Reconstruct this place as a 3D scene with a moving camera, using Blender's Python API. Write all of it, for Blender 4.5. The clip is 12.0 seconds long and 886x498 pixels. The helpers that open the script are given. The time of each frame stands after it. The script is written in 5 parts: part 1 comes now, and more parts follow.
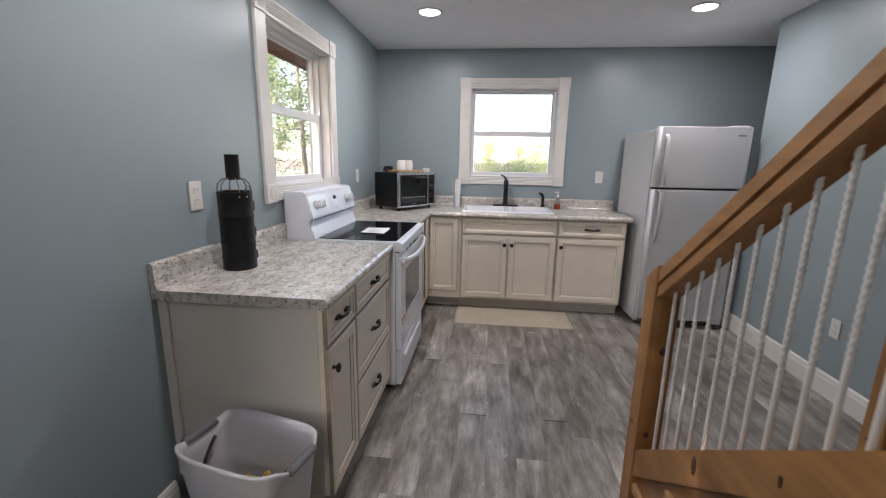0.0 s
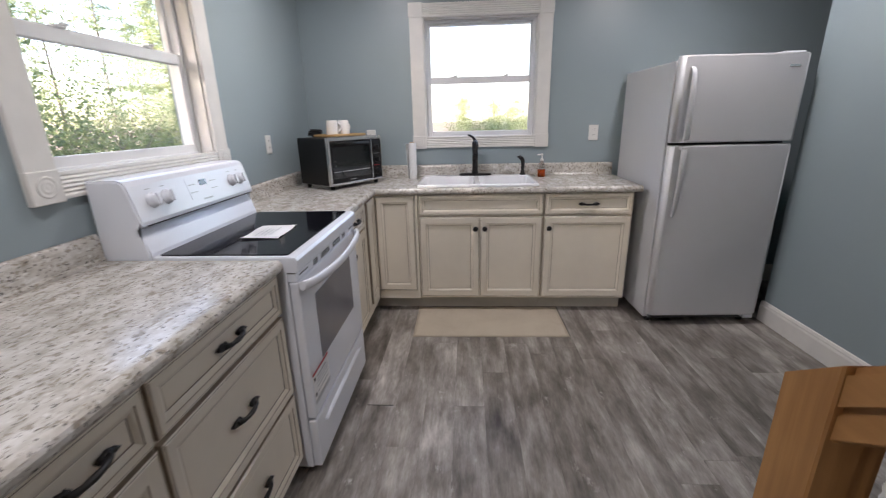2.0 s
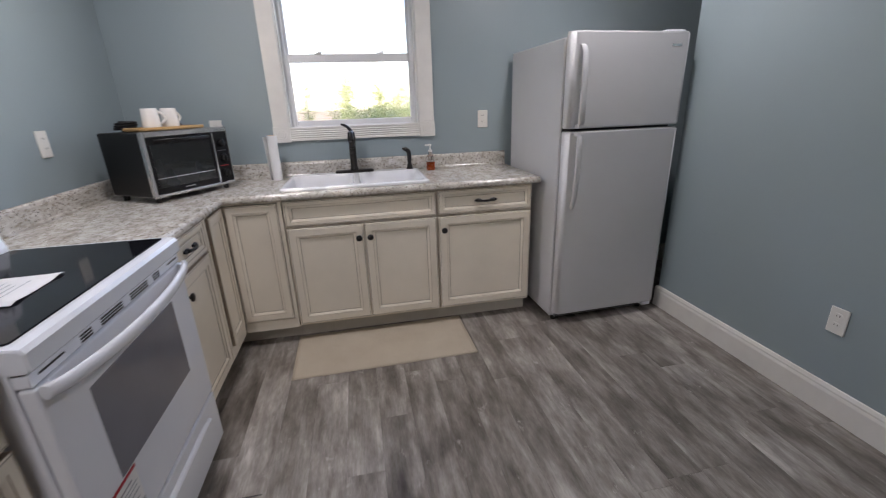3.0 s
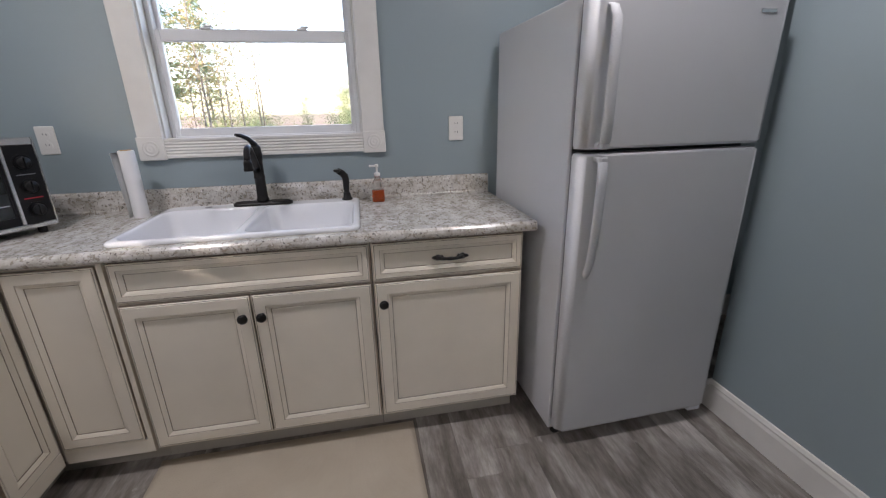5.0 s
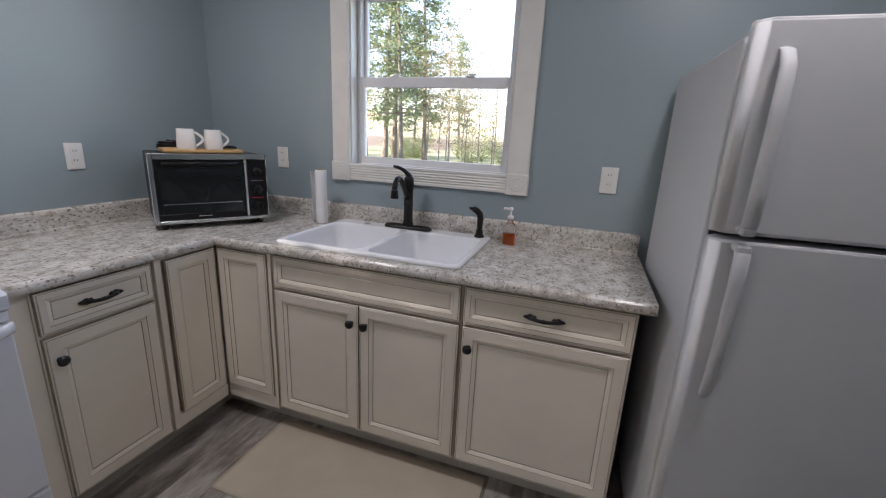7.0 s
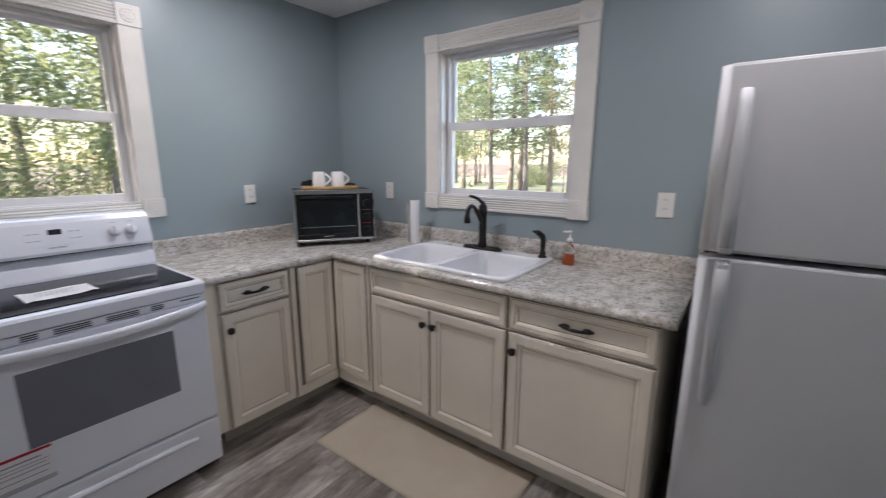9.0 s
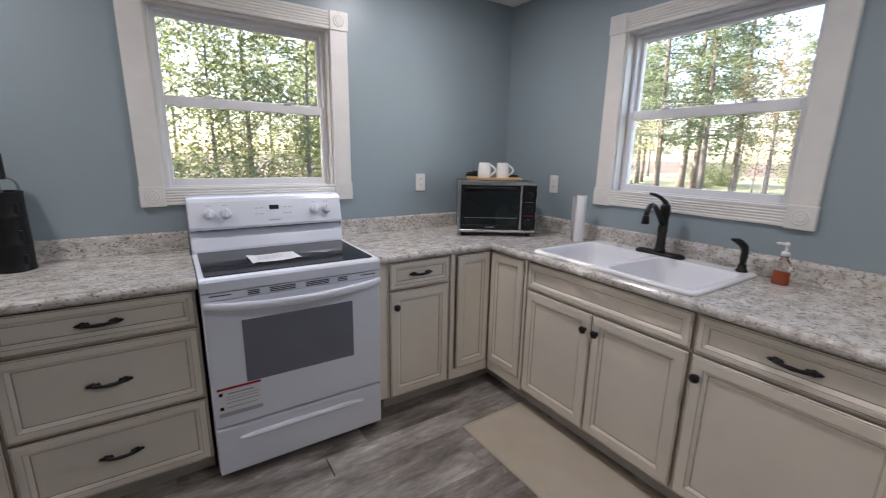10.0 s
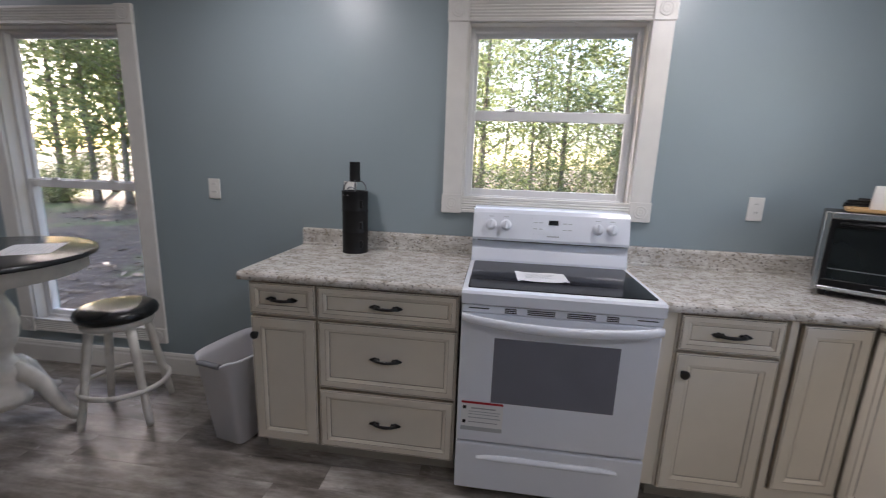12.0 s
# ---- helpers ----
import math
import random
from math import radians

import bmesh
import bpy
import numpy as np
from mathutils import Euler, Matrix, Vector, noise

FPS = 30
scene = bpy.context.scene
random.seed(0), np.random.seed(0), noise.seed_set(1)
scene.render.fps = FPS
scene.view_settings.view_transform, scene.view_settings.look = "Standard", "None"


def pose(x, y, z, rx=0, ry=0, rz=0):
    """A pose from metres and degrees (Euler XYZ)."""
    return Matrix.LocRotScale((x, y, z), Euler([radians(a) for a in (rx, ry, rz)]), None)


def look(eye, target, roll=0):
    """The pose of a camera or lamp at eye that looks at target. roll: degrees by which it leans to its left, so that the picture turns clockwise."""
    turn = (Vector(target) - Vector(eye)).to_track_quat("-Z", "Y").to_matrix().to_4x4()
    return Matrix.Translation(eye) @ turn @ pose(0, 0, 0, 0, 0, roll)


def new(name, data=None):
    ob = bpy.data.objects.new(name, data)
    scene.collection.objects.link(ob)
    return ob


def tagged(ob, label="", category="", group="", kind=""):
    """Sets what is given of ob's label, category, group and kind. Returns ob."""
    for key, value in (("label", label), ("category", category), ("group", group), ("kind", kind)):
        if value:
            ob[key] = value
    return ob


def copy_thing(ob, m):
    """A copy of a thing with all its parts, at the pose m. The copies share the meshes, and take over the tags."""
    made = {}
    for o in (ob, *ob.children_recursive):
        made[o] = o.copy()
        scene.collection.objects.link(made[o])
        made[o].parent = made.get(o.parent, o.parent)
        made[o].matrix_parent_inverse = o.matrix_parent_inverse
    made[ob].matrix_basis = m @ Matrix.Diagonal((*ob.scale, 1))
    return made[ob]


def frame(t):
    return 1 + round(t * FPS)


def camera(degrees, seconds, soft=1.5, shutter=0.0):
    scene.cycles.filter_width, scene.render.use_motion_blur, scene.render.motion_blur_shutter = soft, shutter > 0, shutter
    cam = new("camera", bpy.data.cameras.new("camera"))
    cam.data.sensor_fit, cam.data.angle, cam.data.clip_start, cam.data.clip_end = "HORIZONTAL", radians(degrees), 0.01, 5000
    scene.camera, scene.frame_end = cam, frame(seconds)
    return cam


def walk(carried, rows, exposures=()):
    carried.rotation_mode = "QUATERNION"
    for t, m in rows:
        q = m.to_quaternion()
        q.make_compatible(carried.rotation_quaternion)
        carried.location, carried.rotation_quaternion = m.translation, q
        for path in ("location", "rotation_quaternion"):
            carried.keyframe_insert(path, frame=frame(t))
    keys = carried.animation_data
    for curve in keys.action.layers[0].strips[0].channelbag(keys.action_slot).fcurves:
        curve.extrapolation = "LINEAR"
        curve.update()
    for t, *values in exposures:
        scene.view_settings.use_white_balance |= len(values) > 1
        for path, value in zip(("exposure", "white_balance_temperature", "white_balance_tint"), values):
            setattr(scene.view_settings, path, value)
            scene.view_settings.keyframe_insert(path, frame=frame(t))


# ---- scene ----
cam = camera(93.8, 12.0, soft=1.15, shutter=0.3)
PATH = [
    (0, (1.173, -4.381, 1.382), (0.962, -2.437, 0.961), 1.1),
    (0.5, (1.131, -4.129, 1.369), (0.931, -2.187, 0.932), 1.0),
    (1, (1.114, -3.914, 1.362), (0.939, -2.0, 0.81), -1.0),
    (1.5, (1.18, -3.657, 1.343), (1.008, -1.747, 0.776), -1.2),
    (2, (1.273, -3.433, 1.355), (1.156, -1.527, 0.762), -1.3),
    (2.5, (1.328, -3.213, 1.323), (1.463, -1.326, 0.674), -1.8),
    (3, (1.364, -2.975, 1.341), (1.726, -1.12, 0.684), -1.9),
    (3.5, (1.445, -2.754, 1.318), (1.908, -0.926, 0.65), -2.6),
    (3.7, (1.492, -2.647, 1.33), (1.948, -0.806, 0.696), -2.4),
    (5.3, (1.838, -1.968, 1.327), (2.109, -0.091, 0.692), -0.3),
    (5.5, (1.863, -1.893, 1.332), (1.881, 0.009, 0.714), 1.1),
    (6, (1.922, -1.812, 1.353), (1.5, 0.063, 0.797), 2.6),
    (6.5, (2.015, -1.884, 1.358), (1.447, -0.038, 0.838), 2.6),
    (7, (2.175, -2.002, 1.389), (1.558, -0.172, 0.869), 2.8),
    (7.2, (2.237, -2.028, 1.401), (1.549, -0.215, 0.914), 1.3),
    (8.8, (2.614, -2.132, 1.419), (1.584, -0.467, 1.01), -0.1),
    (9, (2.589, -2.151, 1.43), (1.414, -0.585, 1.021), 0.1),
    (9.5, (2.534, -2.187, 1.421), (1.068, -0.892, 1.002), 0.4),
    (10, (2.479, -2.183, 1.413), (0.846, -1.116, 0.971), 1.1),
    (10.5, (2.367, -2.165, 1.41), (0.629, -1.278, 0.972), 0.6),
    (11, (2.3, -2.154, 1.407), (0.457, -1.531, 0.943), 0.5),
    (11.5, (2.23, -2.084, 1.406), (0.279, -1.942, 0.991), 1.5),
    (12, (2.23, -2.022, 1.4), (0.287, -2.267, 0.992), 2.1),
]
walk(cam, [(t, look(eye, target, roll)) for t, eye, target, roll in PATH], exposures=[(t, e, k, 21) for t, e, k in ((0, 2.84, 6900), (2.5, 2.77, 6850), (3.5, 2.62, 6750), (5.5, 2.52, 6680), (6.5, 2.35, 6680), (7.2, 2.3, 6680), (9, 2.5, 6680), (10.5, 2.53, 6680), (11.5, 2.45, 6680), (12, 2.48, 6680))])

# ---- world, sun, exposure ----
world = bpy.data.worlds.new("sky")
scene.world = world
world.use_nodes = True
wn = world.node_tree.nodes
sky = wn.new("ShaderNodeTexSky")
sky.sky_type, sky.sun_disc = "NISHITA", False
sky.sun_elevation, sky.sun_rotation = radians(24.7), radians(229.6)
sky.air_density, sky.dust_density = 1.0, 1.0
wn["Background"].inputs[1].default_value = 0.15
world.node_tree.links.new(sky.outputs[0], wn["Background"].inputs[0])
sun = new("sun", bpy.data.lights.new("sun", "SUN"))
sun.data.energy, sun.data.angle, sun.data.color = 5.0, radians(0.6), (1.0, 0.93, 0.83)
sun.matrix_world = look((-10, -8.5, 6.03), (0, 0, 0))
CAN_POWER = 1.6


# ---- materials ----
def material(name, rough=0.5, metal=0.0):
    m = bpy.data.materials.new(name)
    m.use_nodes = True
    b = m.node_tree.nodes["Principled BSDF"]
    b.inputs["Roughness"].default_value, b.inputs["Metallic"].default_value = rough, metal
    return m, m.node_tree.nodes, m.node_tree.links, b


def tex_coord(n, l, scale=(1, 1, 1), kind="Object"):
    tc, mp = n.new("ShaderNodeTexCoord"), n.new("ShaderNodeMapping")
    mp.inputs["Scale"].default_value = scale
    l.new(tc.outputs[kind], mp.inputs[0])
    return mp.outputs[0]


def noise_tex(n, l, vec, scale, detail=4, rough=0.55):
    t = n.new("ShaderNodeTexNoise")
    t.inputs["Scale"].default_value, t.inputs["Detail"].default_value, t.inputs["Roughness"].default_value = scale, detail, rough
    l.new(vec, t.inputs["Vector"])
    return t.outputs[0]


def ramp(n, l, fac, stops):
    r = n.new("ShaderNodeValToRGB")
    while len(r.color_ramp.elements) < len(stops):
        r.color_ramp.elements.new(0.5)
    for e, (p, c) in zip(r.color_ramp.elements, stops):
        e.position, e.color = p, (*c, 1)
    l.new(fac, r.inputs[0])
    return r.outputs[0]


def mix_col(n, l, fac, a, b, how="MIX"):
    m = n.new("ShaderNodeMixRGB")
    m.blend_type = how
    for k, v in enumerate((fac, a, b)):
        if hasattr(v, "links"):
            l.new(v, m.inputs[k])
        else:
            m.inputs[k].default_value = v if k == 0 else (*v, 1)
    return m.outputs[0]


def bump(n, l, b, height, strength=0.2, dist=0.002):
    u = n.new("ShaderNodeBump")
    u.inputs["Strength"].default_value, u.inputs["Distance"].default_value = strength, dist
    l.new(height, u.inputs["Height"])
    l.new(u.outputs[0], b.inputs["Normal"])


def rough_range(n, l, b, fac, lo, hi):
    r = n.new("ShaderNodeMapRange")
    r.inputs["To Min"].default_value, r.inputs["To Max"].default_value = lo, hi
    l.new(fac, r.inputs[0])
    l.new(r.outputs[0], b.inputs["Roughness"])


def plain(name, col, rough=0.5, metal=0.0, vary=0.06, scale=6.0, bumps=0.0, fine=120.0, spec=0.5):
    """A plain surface with faint blotches and a fine relief."""
    m, n, l, b = material(name, rough, metal)
    b.inputs["Specular IOR Level"].default_value = spec
    v = tex_coord(n, l)
    big = noise_tex(n, l, v, scale, 5)
    lo, hi = [max(0, c * (1 - vary)) for c in col], [min(1, c * (1 + vary)) for c in col]
    l.new(ramp(n, l, big, [(0.3, lo), (0.7, hi)]), b.inputs["Base Color"])
    small = noise_tex(n, l, v, fine, 3)
    rough_range(n, l, b, small, max(0.02, rough - 0.06), min(1, rough + 0.06))
    if bumps:
        bump(n, l, b, small, bumps, 0.001)
    return m


M = {}
M["wall"] = plain("wall_paint", (0.302, 0.369, 0.391), 0.36, vary=0.03, scale=1.3, bumps=0.25, fine=260)
M["ceiling"] = plain("ceiling_paint", (0.80, 0.80, 0.81), 0.8, vary=0.02, bumps=0.3, fine=200)
M["trim"] = plain("trim_paint", (0.78, 0.76, 0.72), 0.38, vary=0.04, scale=9)
M["vinyl"] = plain("window_vinyl", (0.82, 0.82, 0.82), 0.35, vary=0.02)
M["cream"] = plain("cabinet_cream", (0.82, 0.755, 0.645), 0.42, vary=0.035, scale=5)
M["glaze"] = plain("brown_glaze", (0.15, 0.11, 0.075), 0.55, vary=0.35, scale=30)
M["glaze_thin"] = plain("thin_brown_glaze", (0.38, 0.31, 0.23), 0.5, vary=0.25, scale=30)
M["side"] = plain("cabinet_side", (0.70, 0.665, 0.60), 0.5, vary=0.05, scale=3)
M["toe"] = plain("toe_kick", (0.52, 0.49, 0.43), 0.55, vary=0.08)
M["white"] = plain("appliance_white", (0.84, 0.87, 0.93), 0.2, vary=0.012)
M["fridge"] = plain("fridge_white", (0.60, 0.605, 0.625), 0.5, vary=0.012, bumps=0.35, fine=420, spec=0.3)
M["gap"] = plain("dark_gasket", (0.03, 0.03, 0.033), 0.6)
M["grey_plastic"] = plain("grey_plastic", (0.16, 0.165, 0.18), 0.45)
M["black_glass"] = plain("black_ceramic_glass", (0.006, 0.006, 0.009), 0.06, vary=0.3, spec=0.2)
M["toaster_glass"] = plain("toaster_door_glass", (0.012, 0.015, 0.015), 0.08, vary=0.4, scale=5)
M["oven_glass"] = plain("oven_window", (0.185, 0.19, 0.225), 0.22, vary=0.05)
M["bronze"] = plain("oil_rubbed_bronze", (0.012, 0.011, 0.0105), 0.34, 0.25, vary=0.35, scale=40)
M["black"] = plain("black_plastic", (0.007, 0.007, 0.0075), 0.36, spec=0.3)
M["tin"] = plain("black_tin", (0.009, 0.009, 0.0095), 0.45, 0.0, vary=0.35, scale=22, bumps=0.4, fine=60, spec=0.3)
M["steel"] = plain("brushed_steel", (0.66, 0.665, 0.67), 0.24, 1.0, vary=0.03, scale=4, fine=20)
M["enamel"] = plain("sink_enamel", (0.84, 0.85, 0.87), 0.16, vary=0.01)
M["china"] = plain("mug_china", (0.84, 0.83, 0.81), 0.22, vary=0.02, bumps=0.5, fine=180)
M["paper"] = plain("paper", (0.82, 0.82, 0.82), 0.85, vary=0.03)
M["ink"] = plain("grey_print", (0.35, 0.35, 0.37), 0.8)
M["red"] = plain("red_print", (0.45, 0.02, 0.03), 0.6)
M["plate"] = plain("outlet_plastic", (0.80, 0.79, 0.75), 0.35, vary=0.01)
M["bin"] = plain("bin_plastic", (0.62, 0.62, 0.65), 0.42, vary=0.03)
M["purple"] = plain("dark_purple_band", (0.04, 0.015, 0.04), 0.6)
M["yellow"] = plain("yellow_wrapper", (0.65, 0.42, 0.10), 0.6, vary=0.3, scale=25)
M["seat"] = plain("black_vinyl_seat", (0.012, 0.013, 0.014), 0.22, vary=0.2)
M["distress"] = plain("distressed_white_paint", (0.70, 0.68, 0.63), 0.5, vary=0.12, scale=14, bumps=0.3, fine=50)
M["tabletop"] = plain("dark_table_top", (0.028, 0.03, 0.032), 0.25, vary=0.25)
M["balu"] = plain("baluster_white", (0.76, 0.75, 0.72), 0.42, vary=0.06, scale=20)
M["soap"] = plain("orange_soap", (0.60, 0.10, 0.02), 0.12, vary=0.1)
M["rubber"] = plain("rubber", (0.03, 0.03, 0.03), 0.8)
M["display"] = plain("display_black", (0.006, 0.008, 0.012), 0.12)
M["label_grey"] = plain("label_grey", (0.45, 0.47, 0.49), 0.6)
M["siding"] = plain("house_siding", (0.55, 0.50, 0.42), 0.7)
M["trunk"] = plain("bark", (0.20, 0.17, 0.145), 0.9, vary=0.4, scale=9, bumps=0.8, fine=24)


def wood(name, dark, light, scale=(30, 30, 2.2), rough=0.45):
    m, n, l, b = material(name, rough)
    v = tex_coord(n, l, scale)
    grain = noise_tex(n, l, v, 1.0, 6, 0.6)
    col = ramp(n, l, grain, [(0.3, dark), (0.52, [(a + c) / 2 for a, c in zip(dark, light)]), (0.75, light)])
    broad = noise_tex(n, l, tex_coord(n, l), 4.0, 2)
    col = mix_col(n, l, 0.35, col, ramp(n, l, broad, [(0.35, dark), (0.65, light)]))
    l.new(col, b.inputs["Base Color"])
    bump(n, l, b, grain, 0.15, 0.001)
    return m


M["pine"] = wood("stained_pine", (0.24, 0.10, 0.030), (0.50, 0.255, 0.095))
M["pine_x"] = wood("stained_pine_treads", (0.30, 0.15, 0.055), (0.60, 0.36, 0.17), (2.2, 30, 30))
M["pine_y"] = wood("stained_pine_rail", (0.24, 0.10, 0.030), (0.50, 0.255, 0.095), (30, 2.2, 22))
M["knot"] = plain("pine_knot", (0.07, 0.025, 0.01), 0.5, vary=0.4, scale=60)
M["bamboo"] = wood("bamboo_tray", (0.42, 0.24, 0.09), (0.62, 0.40, 0.18), (3, 40, 40))
M["eave"] = wood("cedar_soffit", (0.22, 0.09, 0.04), (0.38, 0.18, 0.09), (3, 30, 30), 0.7)


def clear_glass(name, tint=(1, 1, 1)):
    m, n, l, b = material(name, 0.0)
    b.inputs["Base Color"].default_value = (*tint, 1)
    b.inputs["Transmission Weight"].default_value, b.inputs["IOR"].default_value = 1.0, 1.45
    return m


M["bottle_glass"] = clear_glass("clear_plastic", (0.96, 0.96, 0.97))
m, n, l, b = material("window_glass")
tr, gl, fr, mx = n.new("ShaderNodeBsdfTransparent"), n.new("ShaderNodeBsdfGlossy"), n.new("ShaderNodeLayerWeight"), n.new("ShaderNodeMixShader")
gl.inputs["Roughness"].default_value, fr.inputs["Blend"].default_value = 0.0, 0.5
pw, ma = n.new("ShaderNodeMath"), n.new("ShaderNodeMath")
pw.operation, ma.operation = "POWER", "MULTIPLY_ADD"
pw.inputs[1].default_value, ma.inputs[1].default_value, ma.inputs[2].default_value = 5.0, 0.9, 0.03
l.new(fr.outputs["Facing"], pw.inputs[0]), l.new(pw.outputs[0], ma.inputs[0])
l.new(ma.outputs[0], mx.inputs[0]), l.new(tr.outputs[0], mx.inputs[1]), l.new(gl.outputs[0], mx.inputs[2])
l.new(mx.outputs[0], n["Material Output"].inputs[0])
M["pane"] = m

m, n, l, b = material("lamp_diffuser")
b.inputs["Emission Color"].default_value, b.inputs["Emission Strength"].default_value = (0.98, 0.99, 1.0, 1), 6.0
M["lamp"] = m


def counter_laminate():
    """Mottled stone-look laminate: beige ground, grey clouds, brown and black flecks."""
    m, n, l, b = material("stone_laminate", 0.2)
    v = tex_coord(n, l)
    w = tex_coord(n, l, (1.0, 0.62, 1.0))
    base = ramp(n, l, noise_tex(n, l, w, 20, 6, 0.65), [(0.33, (0.41, 0.375, 0.325)), (0.5, (0.59, 0.56, 0.51)), (0.66, (0.73, 0.71, 0.68))])
    f1 = ramp(n, l, noise_tex(n, l, w, 62, 4, 0.65), [(0.55, (0, 0, 0)), (0.61, (0.8, 0.8, 0.8))])
    col = mix_col(n, l, f1, base, (0.30, 0.255, 0.20))
    f2 = ramp(n, l, noise_tex(n, l, tex_coord(n, l, (1, 0.66, 1)), 105, 3, 0.55), [(0.60, (0, 0, 0)), (0.65, (0.82, 0.82, 0.82))])
    col = mix_col(n, l, f2, col, (0.085, 0.074, 0.066))
    f3 = ramp(n, l, noise_tex(n, l, w, 70, 3, 0.5), [(0.31, (0.8, 0.8, 0.8)), (0.39, (0, 0, 0))])
    col = mix_col(n, l, f3, col, (0.77, 0.755, 0.72))
    l.new(col, b.inputs["Base Color"])
    bump(n, l, b, noise_tex(n, l, v, 300, 2), 0.06, 0.0005)
    return m


M["counter"] = counter_laminate()


def plank_wood():
    """Grey weathered vinyl plank, each with its own tone."""
    m, n, l, b = material("grey_plank", 0.33)
    oi = n.new("ShaderNodeObjectInfo")
    add = n.new("ShaderNodeVectorMath")
    add.operation = "MULTIPLY_ADD"
    tc, mp = n.new("ShaderNodeTexCoord"), n.new("ShaderNodeMapping")
    comb = n.new("ShaderNodeCombineXYZ")
    for k in range(3):
        l.new(oi.outputs["Random"], comb.inputs[k])
    l.new(comb.outputs[0], add.inputs[0])
    add.inputs[1].default_value = (37, 91, 53)
    l.new(tc.outputs["Object"], add.inputs[2])
    l.new(add.outputs[0], mp.inputs[0])
    mp.inputs["Scale"].default_value = (13, 3.0, 1)
    grain = noise_tex(n, l, mp.outputs[0], 1.0, 7, 0.66)
    col = ramp(n, l, grain, [(0.28, (0.10, 0.085, 0.072)), (0.44, (0.235, 0.212, 0.19)), (0.58, (0.36, 0.335, 0.31)), (0.76, (0.57, 0.545, 0.515))])
    mp2 = n.new("ShaderNodeMapping")
    mp2.inputs["Scale"].default_value = (10, 3.8, 1)
    l.new(add.outputs[0], mp2.inputs[0])
    cloud = noise_tex(n, l, mp2.outputs[0], 1.0, 4, 0.6)
    col = mix_col(n, l, 0.75, col, ramp(n, l, cloud, [(0.34, (0.40, 0.375, 0.35)), (0.62, (1.0, 1.0, 1.0))]), "MULTIPLY")
    mp3 = n.new("ShaderNodeMapping")
    mp3.inputs["Scale"].default_value = (70, 8, 1)
    l.new(add.outputs[0], mp3.inputs[0])
    fine = noise_tex(n, l, mp3.outputs[0], 1.0, 4, 0.7)
    col = mix_col(n, l, 0.45, col, ramp(n, l, fine, [(0.30, (0.55, 0.53, 0.51)), (0.50, (1.0, 1.0, 1.0)), (0.72, (1.35, 1.35, 1.35))]), "MULTIPLY")
    mp4 = n.new("ShaderNodeMapping")
    mp4.inputs["Scale"].default_value = (9, 5, 1)
    l.new(add.outputs[0], mp4.inputs[0])
    spot = noise_tex(n, l, mp4.outputs[0], 1.3, 6, 0.75)
    col = mix_col(n, l, ramp(n, l, spot, [(0.62, (0, 0, 0)), (0.70, (0.7, 0.7, 0.7))]), col, (0.50, 0.475, 0.45))
    tone = ramp(n, l, oi.outputs["Random"], [(0.0, (0.86, 0.84, 0.82)), (1.0, (1.30, 1.30, 1.31))])
    col = mix_col(n, l, 1.0, col, tone, "MULTIPLY")
    l.new(col, b.inputs["Base Color"])
    rough_range(n, l, b, grain, 0.26, 0.46)
    bump(n, l, b, grain, 0.22, 0.001)
    return m


M["plank"] = plank_wood()


def rug_cloth():
    m, n, l, b = material("rug_weave", 0.95)
    v = tex_coord(n, l)
    w = n.new("ShaderNodeTexWave")
    w.inputs["Scale"].default_value, w.inputs["Distortion"].default_value, w.inputs["Detail"].default_value = 95, 1.5, 2
    l.new(v, w.inputs["Vector"])
    col = mix_col(n, l, 0.3, ramp(n, l, noise_tex(n, l, v, 5, 5), [(0.3, (0.50, 0.42, 0.325)), (0.7, (0.59, 0.515, 0.41))]), ramp(n, l, w.outputs[0], [(0, (0.41, 0.355, 0.27)), (1, (0.61, 0.55, 0.44))]))
    l.new(col, b.inputs["Base Color"])
    bump(n, l, b, w.outputs[0], 0.5, 0.002)
    return m


M["rug"] = rug_cloth()


def leaf_mat(name, cols, trans=0.5):
    m, n, l, b = material(name, 0.55)
    g = n.new("ShaderNodeNewGeometry")
    col = ramp(n, l, g.outputs["Random Per Island"], [(k / max(1, len(cols) - 1), c) for k, c in enumerate(cols)])
    l.new(col, b.inputs["Base Color"])
    t, mx = n.new("ShaderNodeBsdfTranslucent"), n.new("ShaderNodeMixShader")
    l.new(col, t.inputs[0])
    mx.inputs[0].default_value = trans
    l.new(b.outputs[0], mx.inputs[1]), l.new(t.outputs[0], mx.inputs[2])
    l.new(mx.outputs[0], n["Material Output"].inputs[0])
    return m


M["leaf"] = leaf_mat("broad_leaves", [(0.14, 0.19, 0.09), (0.20, 0.25, 0.12), (0.25, 0.30, 0.14), (0.33, 0.35, 0.16)], 0.6)
M["needle"] = leaf_mat("pine_needles", [(0.15, 0.20, 0.12), (0.22, 0.28, 0.155), (0.28, 0.33, 0.18)], 0.6)
M["dry"] = leaf_mat("autumn_leaves", [(0.16, 0.18, 0.08), (0.28, 0.22, 0.10), (0.36, 0.28, 0.14)])

M["litter"] = leaf_mat("fallen_leaf", [(0.09, 0.055, 0.035), (0.14, 0.09, 0.06), (0.20, 0.145, 0.105), (0.16, 0.11, 0.075)], 0.1)


